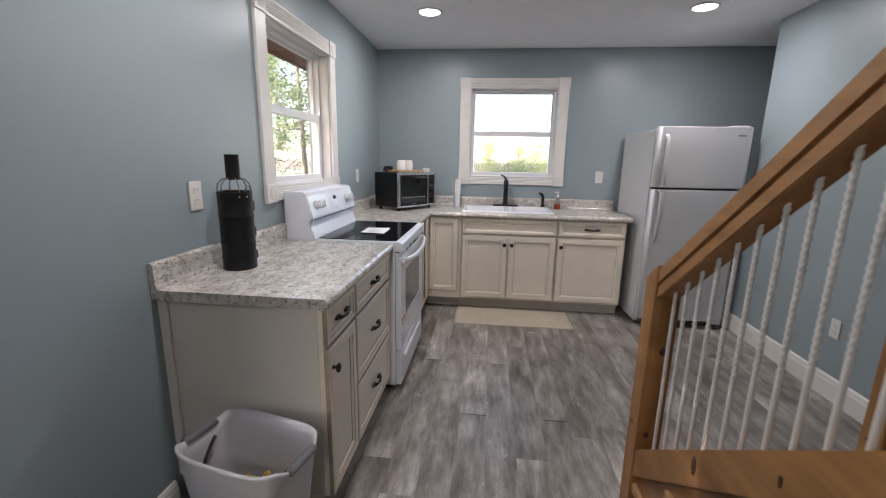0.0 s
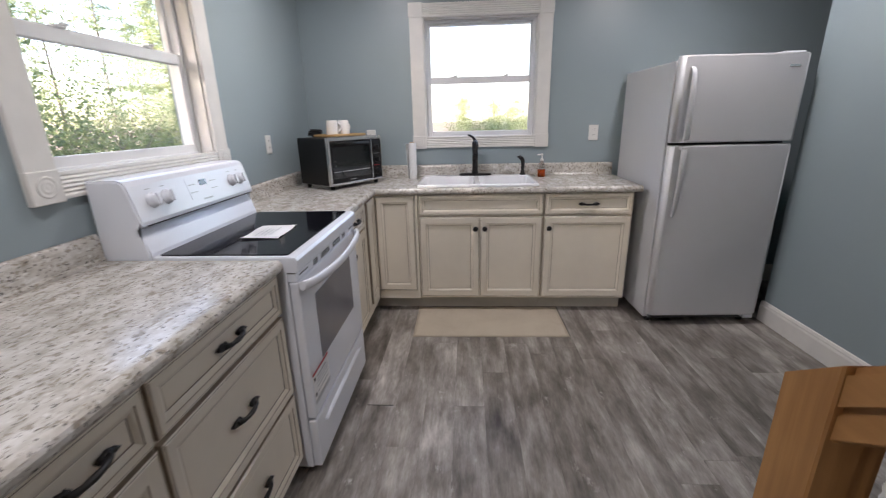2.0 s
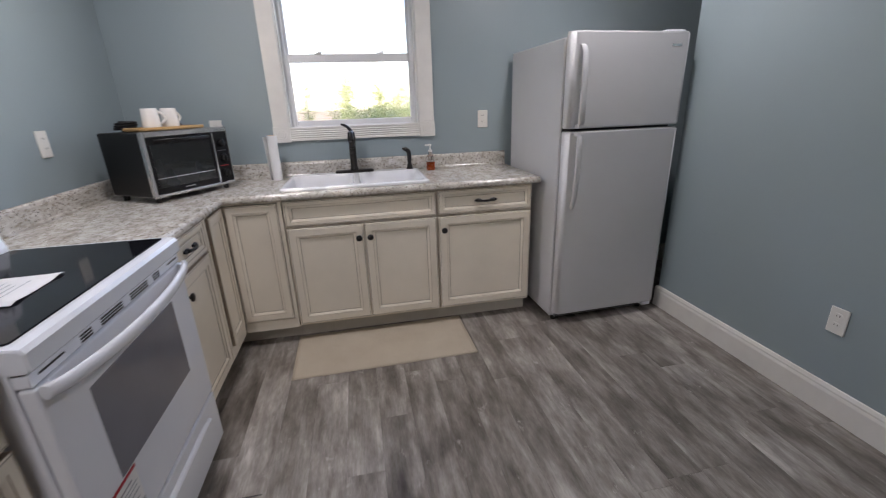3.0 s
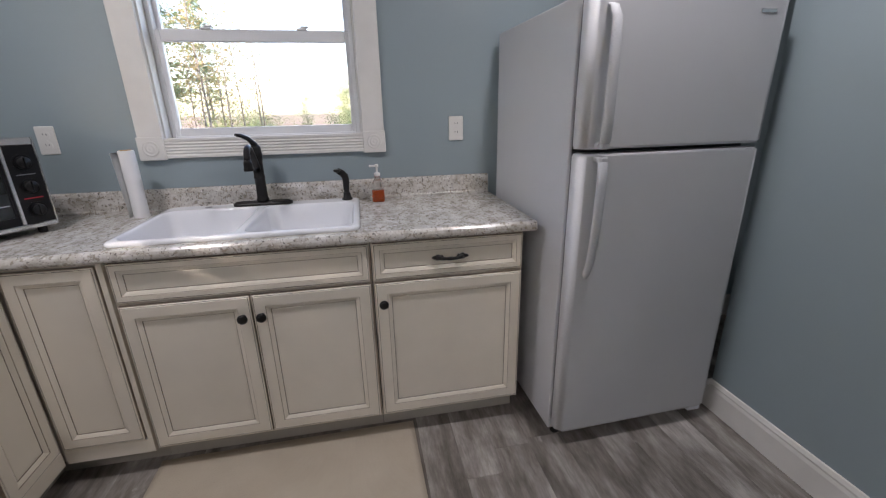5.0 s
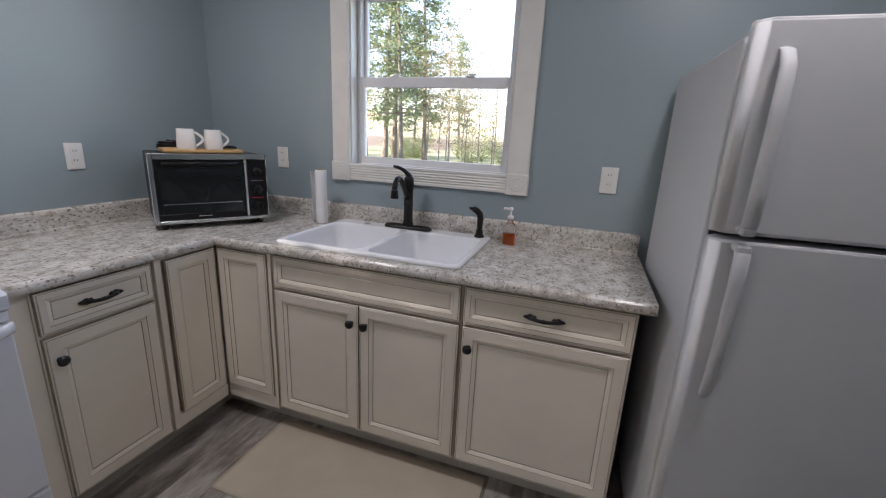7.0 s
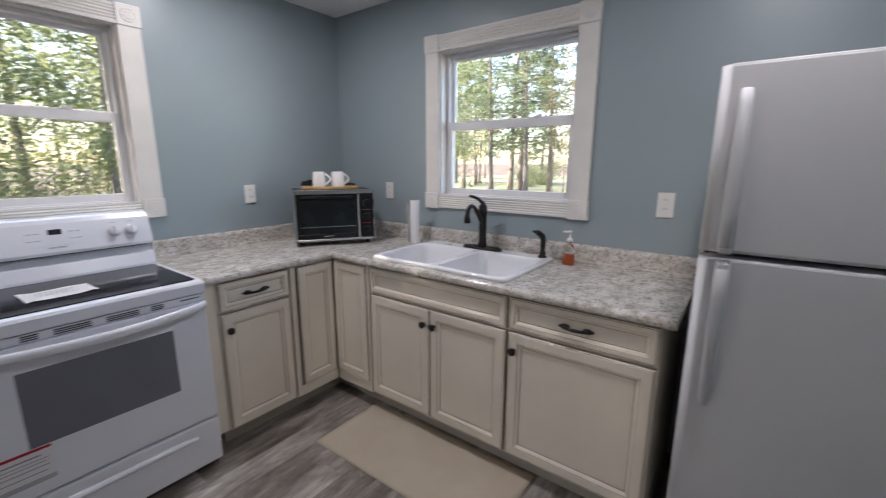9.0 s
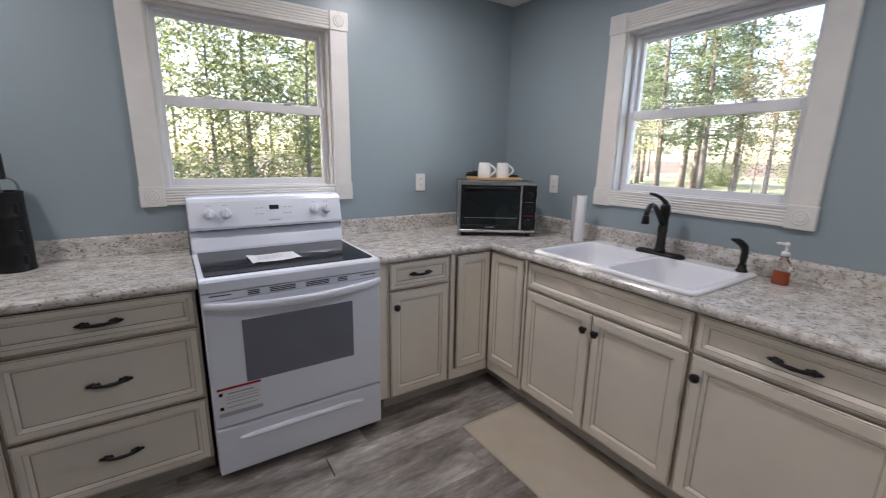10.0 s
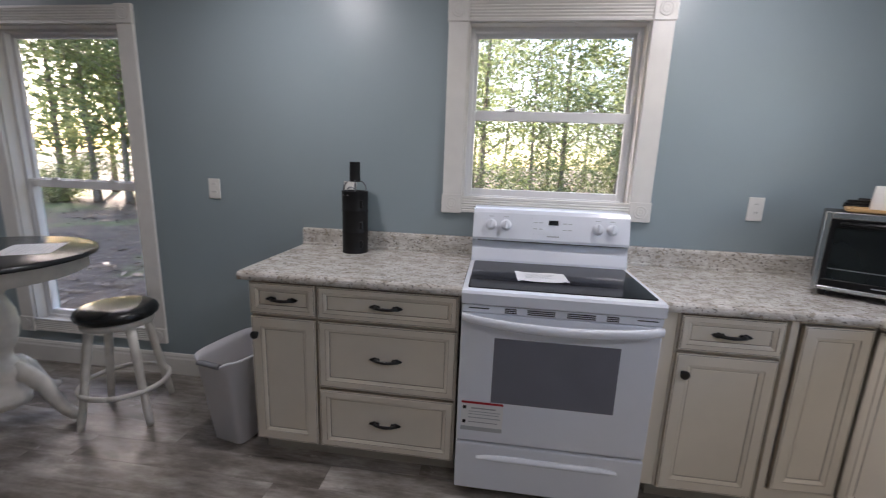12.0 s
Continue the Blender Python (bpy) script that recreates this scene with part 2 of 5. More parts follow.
def ground_mat():
    m, n, l, b = material("leafy_ground", 0.95)
    v = tex_coord(n, l)
    litter = ramp(n, l, noise_tex(n, l, v, 6, 9, 0.75), [(0.3, (0.06, 0.04, 0.03)), (0.5, (0.13, 0.09, 0.065)), (0.7, (0.21, 0.16, 0.125))])
    grass = ramp(n, l, noise_tex(n, l, v, 25, 5, 0.7), [(0.3, (0.08, 0.105, 0.035)), (0.7, (0.22, 0.23, 0.09))])
    where = ramp(n, l, noise_tex(n, l, v, 0.35, 4, 0.6), [(0.54, (0, 0, 0)), (0.64, (1, 1, 1))])
    l.new(mix_col(n, l, where, litter, grass), b.inputs["Base Color"])
    bump(n, l, b, noise_tex(n, l, v, 30, 5), 0.8, 0.03)
    return m


M["ground"] = ground_mat()


# ---- mesh helpers ----
def box(bm, x0, y0, z0, x1, y1, z1, bevel=0.0, mi=0, seg=1):
    r = bmesh.ops.create_cube(bm, size=1.0)
    vs = r["verts"]
    bmesh.ops.scale(bm, vec=(abs(x1 - x0), abs(y1 - y0), abs(z1 - z0)), verts=vs)
    bmesh.ops.translate(bm, vec=((x0 + x1) / 2, (y0 + y1) / 2, (z0 + z1) / 2), verts=vs)
    faces = {f for v in vs for f in v.link_faces}
    for f in faces:
        f.material_index = mi
    if bevel:
        bmesh.ops.bevel(bm, geom=list({e for v in vs for e in v.link_edges}), offset=bevel, segments=seg, affect="EDGES", profile=0.5)
    return vs


def lathe(bm, profile, seg=24, at=(0, 0, 0), mi=0, axis="z", smooth=True):
    """Turns (radius, height) pairs about an axis through at."""
    rings = []
    for r, h in profile:
        ring = []
        for k in range(seg):
            a = 2 * math.pi * k / seg
            p = (r * math.cos(a), r * math.sin(a), h)
            if axis == "y":
                p = (p[0], h, p[1])
            elif axis == "x":
                p = (h, p[0], p[1])
            ring.append(bm.verts.new((p[0] + at[0], p[1] + at[1], p[2] + at[2])))
        rings.append(ring)
    for a, b in zip(rings, rings[1:]):
        for k in range(seg):
            f = bm.faces.new((a[k], a[(k + 1) % seg], b[(k + 1) % seg], b[k]))
            f.material_index, f.smooth = mi, smooth
    for ring in (rings[0], rings[-1]):
        f = bm.faces.new(ring)
        f.material_index = mi
    return rings


def tube(bm, pts, radii, seg=10, mi=0):
    """A round bar along points, with a radius for each (or one for all)."""
    pts = [Vector(p) for p in pts]
    radii = radii if hasattr(radii, "__len__") else [radii] * len(pts)
    rings, side = [], None
    for k, p in enumerate(pts):
        d = (pts[min(k + 1, len(pts) - 1)] - pts[max(k - 1, 0)]).normalized()
        if side is None:
            side = d.orthogonal().normalized()
        side = (side - d * side.dot(d)).normalized()
        up = d.cross(side)
        rings.append([bm.verts.new(p + radii[k] * (math.cos(2 * math.pi * j / seg) * side + math.sin(2 * math.pi * j / seg) * up)) for j in range(seg)])
    for a, b in zip(rings, rings[1:]):
        for j in range(seg):
            f = bm.faces.new((a[j], a[(j + 1) % seg], b[(j + 1) % seg], b[j]))
            f.material_index, f.smooth = mi, True
    for r in (rings[0], rings[-1]):
        bm.faces.new(r).material_index = mi


def loft(bm, rings, mis=0, cap0=True, cap1=True, smooth=False):
    """Joins closed rings of equal count with quads; mis: a material index for each band."""
    vr = [[bm.verts.new(p) for p in r] for r in rings]
    c = len(vr[0])
    for k, (a, b) in enumerate(zip(vr, vr[1:])):
        for j in range(c):
            f = bm.faces.new((a[j], a[(j + 1) % c], b[(j + 1) % c], b[j]))
            f.material_index = mis[k] if hasattr(mis, "__len__") else mis
            f.smooth = smooth
    if cap0:
        bm.faces.new(vr[0]).material_index = mis[0] if hasattr(mis, "__len__") else mis
    if cap1:
        bm.faces.new(vr[-1]).material_index = mis[-1] if hasattr(mis, "__len__") else mis


def rect_ring(x0, z0, x1, z1, y):
    return [(x0, y, z0), (x1, y, z0), (x1, y, z1), (x0, y, z1)]


def round_rect(cx, cy, w, d, r, z, seg=5):
    """A rounded rectangle in the plane z."""
    pts = []
    for k, (sx, sy) in enumerate(((1, 1), (-1, 1), (-1, -1), (1, -1))):
        for j in range(seg + 1):
            a = math.pi / 2 * (k + j / seg)
            pts.append((cx + sx * (w / 2 - r) + r * math.cos(a), cy + sy * (d / 2 - r) + r * math.sin(a), z))
    return pts


def finish(name, bm, mats):
    bmesh.ops.recalc_face_normals(bm, faces=bm.faces)
    me = bpy.data.meshes.new(name)
    bm.to_mesh(me)
    bm.free()
    for x in mats if isinstance(mats, (list, tuple)) else [mats]:
        me.materials.append(M[x])
    return me


def part(name, bm, mats, parent, label=""):
    ob = new(name, finish(name, bm, mats))
    ob.parent = parent
    if label:
        ob["label"] = label
    return ob


def thing(name, m, label, category, group="", kind=""):
    ob = new(name)
    ob.empty_display_size = 0.1
    ob.matrix_world = m
    return tagged(ob, label, category, group, kind)


def structure(name, bm, mats, label="", category=""):
    return tagged(new(name, finish(name, bm, mats)), label, category, "", "structure")


def B():
    return bmesh.new()


def slab_cells(us, vs, solid, place):
    """Boxes on a grid of cuts, joined with no inner faces. place(u, v, side) gives a point on side 0 or 1 of the wall."""
    bm = B()
    cache = {}

    def vert(i, j, s):
        if (i, j, s) not in cache:
            cache[i, j, s] = bm.verts.new(place(us[i], vs[j], s))
        return cache[i, j, s]

    full = lambda i, j: 0 <= i < len(us) - 1 and 0 <= j < len(vs) - 1 and solid((us[i] + us[i + 1]) / 2, (vs[j] + vs[j + 1]) / 2)
    for i in range(len(us) - 1):
        for j in range(len(vs) - 1):
            if not full(i, j):
                continue
            for s in (0, 1):
                bm.faces.new([vert(i, j, s), vert(i + 1, j, s), vert(i + 1, j + 1, s), vert(i, j + 1, s)])
            for (di, dj), (a, b) in {(-1, 0): ((0, 0), (0, 1)), (1, 0): ((1, 0), (1, 1)), (0, -1): ((0, 0), (1, 0)), (0, 1): ((0, 1), (1, 1))}.items():
                if not full(i + di, j + dj):
                    bm.faces.new([vert(i + a[0], j + a[1], 0), vert(i + b[0], j + b[1], 0), vert(i + b[0], j + b[1], 1), vert(i + a[0], j + a[1], 1)])
    return bm


# ---- structure ----
H = 2.45            # ceiling height
XR, YB = 3.28, -7.6  # right-hand wall, rear wall
THICK = 0.16
WIN_L = (-2.216, -1.352, 1.20, 2.09)
WIN_T = (-5.01, -4.15, 0.27, 2.09)
WIN_B = (0.945, 1.81, 1.20, 2.09)


def holes(*rects):
    return lambda u, v: not any(a < u < b and c < v < d for a, b, c, d in rects)


def cuts(lo, hi, *vals):
    return sorted({lo, hi, *vals})


bm = slab_cells(cuts(YB - THICK, THICK, *WIN_L[:2], *WIN_T[:2]), cuts(-0.3, H + 0.1, *WIN_L[2:], *WIN_T[2:]), holes(WIN_L, WIN_T), lambda u, v, s: (-THICK * s, u, v))
structure("wall_west", bm, "wall", "blue-grey painted drywall with satin finish", "wall")
bm = slab_cells(cuts(0, 4.42, *WIN_B[:2]), cuts(-0.3, H + 0.1, *WIN_B[2:]), holes(WIN_B), lambda u, v, s: (u, THICK * s, v))
structure("wall_north", bm, "wall", "blue-grey painted drywall behind the sink", "wall")
bm = B()
box(bm, XR, YB, -0.3, XR + 0.115, -0.745, H + 0.1)
structure("wall_east", bm, "wall", "blue-grey painted partition wall beside the refrigerator", "wall")
bm = B()
box(bm, 4.3, -1.7, -0.3, 4.42, 0, H + 0.1)
box(bm, XR + 0.115, -1.82, -0.3, 4.42, -1.7, H + 0.1)
structure("wall_passage", bm, "wall", "blue-grey painted walls of a short passage", "wall")
bm = B()
box(bm, 0, YB - THICK, -0.3, XR + 0.115, YB, H + 0.1)
structure("wall_south", bm, "wall", "blue-grey painted rear wall", "wall")
OPEN = (1.72, 2.68, -6.6, -3.9)
bm = slab_cells(cuts(0, 4.3, OPEN[0], OPEN[1]), cuts(YB, 0, OPEN[2], OPEN[3]), holes(OPEN), lambda u, v, s: (u, v, H + 0.1 * s))
structure("ceiling", bm, "ceiling", "smooth white painted ceiling", "ceiling")
bm = B()
for x0, y0, x1, y1 in ((OPEN[0] - 0.1, OPEN[2] - 0.1, OPEN[0], OPEN[3] + 0.1), (OPEN[1], OPEN[2] - 0.1, OPEN[1] + 0.1, OPEN[3] + 0.1), (OPEN[0], OPEN[2] - 0.1, OPEN[1], OPEN[2]), (OPEN[0], OPEN[3], OPEN[1], OPEN[3] + 0.1)):
    box(bm, x0, y0, H + 0.1, x1, y1, H + 1.6)
box(bm, OPEN[0] - 0.1, OPEN[2] - 0.1, H + 1.6, OPEN[1] + 0.1, OPEN[3] + 0.1, H + 1.7)
structure("wall_stairwell", bm, "wall", "blue-grey painted walls above the stairs", "wall")
bm = B()
box(bm, -0.16, YB - THICK, -0.3, 4.42, THICK, -0.006)
floor = structure("floor", bm, "gap", "grey weathered wood-look plank floor", "floor")


def baseboard(name, x0, y0, x1, y1, nx, ny):
    """Moulded board along a wall; (nx, ny) points into the room."""
    bm = B()
    prof = [(0, 0.001), (0.016, 0.001), (0.016, 0.105), (0.012, 0.118), (0.013, 0.126), (0.007, 0.14), (0, 0.142)]
    loft(bm, [[(x + nx * d, y + ny * d, z) for d, z in prof] for x, y in ((x0, y0), (x1, y1))])
    return structure(name, bm, "trim", "white painted moulded baseboard", "baseboard")


baseboard("baseboard_west", 0, YB, 0, -3.115, 1, 0)
baseboard("baseboard_east", XR, YB, XR, -0.745, -1, 0)
baseboard("baseboard_east_end", XR - 0.016, -0.745, XR + 0.115, -0.745, 0, 1)
baseboard("baseboard_south", 0.016, YB, XR - 0.016, YB, 0, 1)
baseboard("baseboard_north", 2.45, 0, 4.3, 0, 0, -1)


def window(name, m, w, z0, z1, zmeet, label):
    """A double-hung window. Local x runs along the wall, -y points into the room, origin at the opening's lower corner on the floor line."""
    top = tagged(new(name), label, "window", "", "structure")
    top.matrix_world = m
    # lining of the opening
    bm = B()
    d = 0.135
    box(bm, 0, 0.001, z0, 0.012, d, z1, 0.001), box(bm, w - 0.012, 0.001, z0, w, d, z1, 0.001)
    box(bm, 0.012, 0.001, z1 - 0.012, w - 0.012, d, z1, 0.001), box(bm, 0.012, 0.001, z0, w - 0.012, d, z0 + 0.014, 0.001)
    part("window_lining", bm, "trim", top)
    # vinyl outer frame
    bm = B()
    f = 0.020
    for x0, x1, a, b in ((0.012, 0.012 + f, z0 + 0.014, z1 - 0.012), (w - 0.012 - f, w - 0.012, z0 + 0.014, z1 - 0.012), (0.012 + f, w - 0.012 - f, z1 - 0.012 - f, z1 - 0.012), (0.012 + f, w - 0.012 - f, z0 + 0.014, z0 + 0.014 + f)):
        box(bm, x0, 0.06, a, x1, 0.13, b, 0.003)
    part("window_frame", bm, "vinyl", top)

    def sash(nm, a, b, y, foot, head):
        bm = B()
        s = 0.024
        x0, x1 = 0.012 + f - 0.006, w - 0.012 - f + 0.006
        for q in ((x0, a, x0 + s, b), (x1 - s, a, x1, b), (x0 + s, b - head, x1 - s, b), (x0 + s, a, x1 - s, a + foot)):
            box(bm, q[0], y, q[1], q[2], y + 0.028, q[3], 0.003)
        o = part(nm, bm, "vinyl", top)
        bm = B()
        box(bm, x0 + s - 0.002, y + 0.012, a + foot - 0.002, x1 - s + 0.002, y + 0.016, b - head + 0.002)
        p = part("pane", bm, "pane", o, "clear window glass")
        p.visible_shadow = False
        return o

    sash("upper_sash", zmeet - 0.018, z1 - 0.012 - f + 0.006, 0.096, 0.046, 0.025)
    low = sash("lower_sash", z0 + 0.014 + f - 0.006, zmeet + 0.022, 0.066, 0.040, 0.048)
    for x in (w * 0.27, w * 0.73):
        bm = B()
        box(bm, x - 0.022, 0.058, zmeet + 0.022, x + 0.022, 0.088, zmeet + 0.030, 0.002)
        box(bm, x - 0.005, 0.054, zmeet + 0.030, x + 0.03, 0.064, zmeet + 0.038, 0.002)
        part("sash_lock", bm, "vinyl", low)
    # casing: plain sides, fluted head and foot, rosette blocks
    c = 0.098
    for x0, x1 in ((-c, 0.004), (w - 0.004, w + c)):
        bm = B()
        n = 40
        prof = []
        for k in range(n + 1):
            u = k / n
            yy = -0.017 + (0.0035 if u < 0.02 or u > 0.98 else 0)
            if k in (0, n):
                yy = -0.013
            prof.append((x0 + (x1 - x0) * u, yy))
        prof += [(x1, -0.001), (x0, -0.001)]
        loft(bm, [[(x, y, z) for x, y in prof] for z in (z0 + 0.036, z1 - 0.006)])
        part("side_casing", bm, "trim", top)
    for a, b in ((z0 - 0.056, z0 + 0.030), (z1 - 0.006, z1 + c - 0.01)):
        bm = B()
        n = 48
        prof = []
        for k in range(n + 1):
            u = k / n
            yy = -0.017 + (0.0042 * (0.5 - 0.5 * math.cos(2 * math.pi * 5 * (u - 0.12) / 0.76)) if 0.12 < u < 0.88 else 0)
            if k in (0, n):
                yy = -0.013
            prof.append((yy, a + (b - a) * u))
        prof += [(-0.001, b), (-0.001, a)]
        loft(bm, [[(x, y, z) for y, z in prof] for x in (0.004, w - 0.004)])
        part("fluted_casing", bm, "trim", top)
    for x0 in (-c - 0.004, w - 0.004):
        for a in (z0 - 0.060, z1 - 0.006):
            bm = B()
            s = c + 0.008
            cx, cz = x0 + s / 2, a + s / 2 - 0.004
            box(bm, x0, -0.024, a - 0.002, x0 + s, -0.001, a + s - 0.008, 0.003)
            lathe(bm, [(0.033, -0.0235), (0.033, -0.026), (0.029, -0.028), (0.026, -0.0252), (0.020, -0.0252), (0.017, -0.028), (0.014, -0.028), (0.011, -0.0262), (0.006, -0.0275), (0.001, -0.028)], 28, (cx, 0, cz), 0, "y")
            part("rosette_block", bm, "trim", top)
    return top


window("window_1", Matrix.Translation((WIN_B[0], 0, 0)), WIN_B[1] - WIN_B[0], WIN_B[2], WIN_B[3], 1.652, "white double-hung window with fluted casing above the sink")
TO_LEFT = lambda y: Matrix.Translation((0, y, 0)) @ pose(0, 0, 0, 0, 0, 90)
window("window_2", TO_LEFT(WIN_L[0]), WIN_L[1] - WIN_L[0], WIN_L[2], WIN_L[3], 1.652, "white double-hung window with fluted casing above the stove")
window("window_3", TO_LEFT(WIN_T[0]), WIN_T[1] - WIN_T[0], WIN_T[2], WIN_T[3], 1.185, "tall white double-hung window near the bar table")


def outlet(m, kind, label):
    o = thing("wall_outlet" if kind == "outlet" else "light_switch", m, label, "outlet" if kind == "outlet" else "switch", "wall plates")
    bm = B()
    box(bm, -0.036, -0.007, -0.058, 0.036, -0.0005, 0.058, 0.004, 0, 2)
    part("cover_plate", bm, "plate", o)
    for dz in (-0.021, 0.021) if kind == "outlet" else (0,):
        bm = B()
        if kind == "outlet":
            loft(bm, [[(x, y, z + dz) for x, z, _ in round_rect(0, 0, 0.034, 0.028, 0.011, 0)] for y in (-0.0068, -0.0095)])
        else:
            box(bm, -0.016, -0.010, -0.033, 0.016, -0.0065, 0.033, 0.002)
        r = part("receptacle" if kind == "outlet" else "rocker", bm, "plate", o)
        if kind == "outlet":
            for dx in (-0.006, 0.006):
                bm = B()
                box(bm, dx - 0.001, -0.0102, dz + 0.0, dx + 0.001, -0.0093, dz + 0.008)
                part("slot", bm, "gap", r)
    bm = B()
    lathe(bm, [(0.003, -0.0068), (0.003, -0.0082), (0.0005, -0.0084)], 10, (0, 0, 0 if kind == "outlet" else 0.045), 0, "y")
    part("screw", bm, "plate", o)
    return o


outlet(Matrix.Translation((0, -0.76, 1.23)) @ pose(0, 0, 0, 0, 0, 90), "outlet", "white duplex outlet on the blue-grey wall beside the stove window")
outlet(Matrix.Translation((0, -3.648, 1.205)) @ pose(0, 0, 0, 0, 0, 90), "outlet", "white duplex outlet on the wall above the counter end")
outlet(Matrix.Translation((0, -2.832, 1.222)) @ pose(0, 0, 0, 0, 0, 90), "outlet", "white duplex outlet behind the bottle-shaped cork holder")
outlet(Matrix.Translation((0.505, 0, 1.235)), "outlet", "white duplex outlet behind the toaster oven")
outlet(Matrix.Translation((2.262, 0, 1.238)), "outlet", "white duplex outlet between sink window and refrigerator")
outlet(Matrix.Translation((XR, -1.79, 0.43)) @ pose(0, 0, 0, 0, 0, -90), "outlet", "white duplex outlet low on the partition wall")


def can_light(x, y):
    o = thing("recessed_light", Matrix.Translation((x, y, H)), "round recessed ceiling light with white trim, switched on", "ceiling light", "recessed ceiling lights")
    bm = B()
    lathe(bm, [(0.096, -0.0005), (0.094, -0.006), (0.078, -0.009), (0.074, -0.005), (0.074, -0.0005)], 40)
    part("trim_ring", bm, "ceiling", o)
    bm = B()
    lathe(bm, [(0.0735, -0.0008), (0.0735, -0.004), (0.001, -0.0045)], 40)
    part("diffuser", bm, "lamp", o, "glowing white diffuser")
    a = new("ceiling_lamp", bpy.data.lights.new("ceiling_lamp", "AREA"))
    a.data.shape, a.data.size, a.data.energy, a.data.color = "DISK", 0.14, CAN_POWER, (0.94, 0.975, 1.0)
    a.matrix_world = Matrix.Translation((x, y, H - 0.012))
    return o


# the light at y = -5.9 is unseen, added for the room's rear end
for x, y in ((0.68, -1.05), (2.60, -1.05), (0.72, -3.05), (0.9, -5.9)):
    can_light(x, y)


# ---- cabinets ----
def front_panel(bm, x0, z0, x1, z1, y, rail=0.056, t=0.02):
    """A framed, glazed front: bevelled edge, flat frame, stepped moulding, sunk panel. Materials: 0 cream, 1 glaze."""
    ins = [(0, 0), (0, t - 0.004), (0.003, t - 0.0008), (0.0045, t - 0.0022), (0.006, t - 0.0022), (0.0078, t), (rail, t), (rail + 0.0015, t - 0.0022), (rail + 0.0028, t - 0.0022),
           (rail + 0.009, t - 0.0045), (rail + 0.016, t - 0.009), (rail + 0.0168, t - 0.0105), (rail + 0.0182, t - 0.0105), (rail + 0.0200, t - 0.0095)]
    mis = [2, 0, 0, 1, 0, 0, 2, 0, 0, 0, 1, 2, 0]
    loft(bm, [rect_ring(x0 + i, z0 + i, x1 - i, z1 - i, y - d) for i, d in ins], mis)


def knob(parent, x, y, z):
    bm = B()
    lathe(bm, [(0.009, 0.0), (0.009, -0.002), (0.005, -0.005), (0.005, -0.012), (0.013, -0.016), (0.0182, -0.021), (0.0172, -0.026), (0.009, -0.029), (0.001, -0.030)], 20, (x, y, z), 0, "y")
    return part("knob", bm, "bronze", parent, "dark bronze round knob")


def pull(parent, x, y, z):
    """Bowed bar pull with leaf-shaped feet."""
    bm = B()
    for s in (-1, 1):
        prof = [(0.0, 0.003), (0.006, 0.0105), (0.010, 0.0075), (0.020, 0.0125), (0.028, 0.0115), (0.032, 0.0065), (0.037, 0.0075), (0.041, 0.0045), (0.046, 0.001)]
        rings = []
        for u, r in prof:
            rings.append([(x + s * (0.026 + u), y - 0.007 + 0.0065 * math.cos(2 * math.pi * k / 10), z + r * math.sin(2 * math.pi * k / 10)) for k in range(10)])
        loft(bm, rings, 0, smooth=True)
        tube(bm, [(x + s * 0.044, y - 0.001, z), (x + s * 0.043, y - 0.016, z)], 0.0075, 8)
    tube(bm, [(x - 0.048, y - 0.011, z), (x - 0.036, y - 0.019, z - 0.001), (x - 0.018, y - 0.0235, z - 0.002), (x, y - 0.0245, z - 0.002), (x + 0.018, y - 0.0235, z - 0.002), (x + 0.036, y - 0.019, z - 0.001), (x + 0.048, y - 0.011, z)],
         [0.0085, 0.007, 0.0062, 0.0074, 0.0062, 0.007, 0.0085], 10)
    return part("pull_handle", bm, "bronze", parent, "dark bronze bowed pull handle")


DEPTH, DOOR_Y = 0.61, -0.6105


def base_cabinet(m, w, fronts, label, toe=(0, 0), body_top=0.875):
    """A base unit: box with a face frame, toe kick and its fronts (kind, x0, x1, z0, z1, knob place)."""
    o = thing("base_cabinet", m, label, "cabinet", "base cabinets")
    bm = B()
    box(bm, 0.0015, -DEPTH + 0.0185, 0.102, w - 0.0015, -0.002, body_top, 0.001)
    part("body", bm, "side", o)
    bm = B()
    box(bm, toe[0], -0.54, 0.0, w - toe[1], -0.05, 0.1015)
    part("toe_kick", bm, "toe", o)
    for kind, x0, x1, z0, z1, kp in fronts:
        bm = B()
        rail = 0.044 if kind == "door" else 0.024 if z1 - z0 < 0.2 else 0.031
        front_panel(bm, x0, z0, x1, z1, DOOR_Y, rail)
        d = part("door" if kind == "door" else "drawer_front", bm, ("cream", "glaze", "glaze_thin"), o)
        if kind == "door" and kp:
            knob(d, kp[0], DOOR_Y - 0.02, kp[1])
        elif kind == "drawer":
            pull(d, (x0 + x1) / 2 + (kp or 0), DOOR_Y - 0.0115, (z0 + z1) / 2)
    # face frame, set proud of the box
    bm = B()
    box(bm, 0.0006, -DEPTH - 0.0002, 0.102, w - 0.0006, -DEPTH + 0.018, 0.875)
    part("face_frame", bm, "cream", o)
    return o


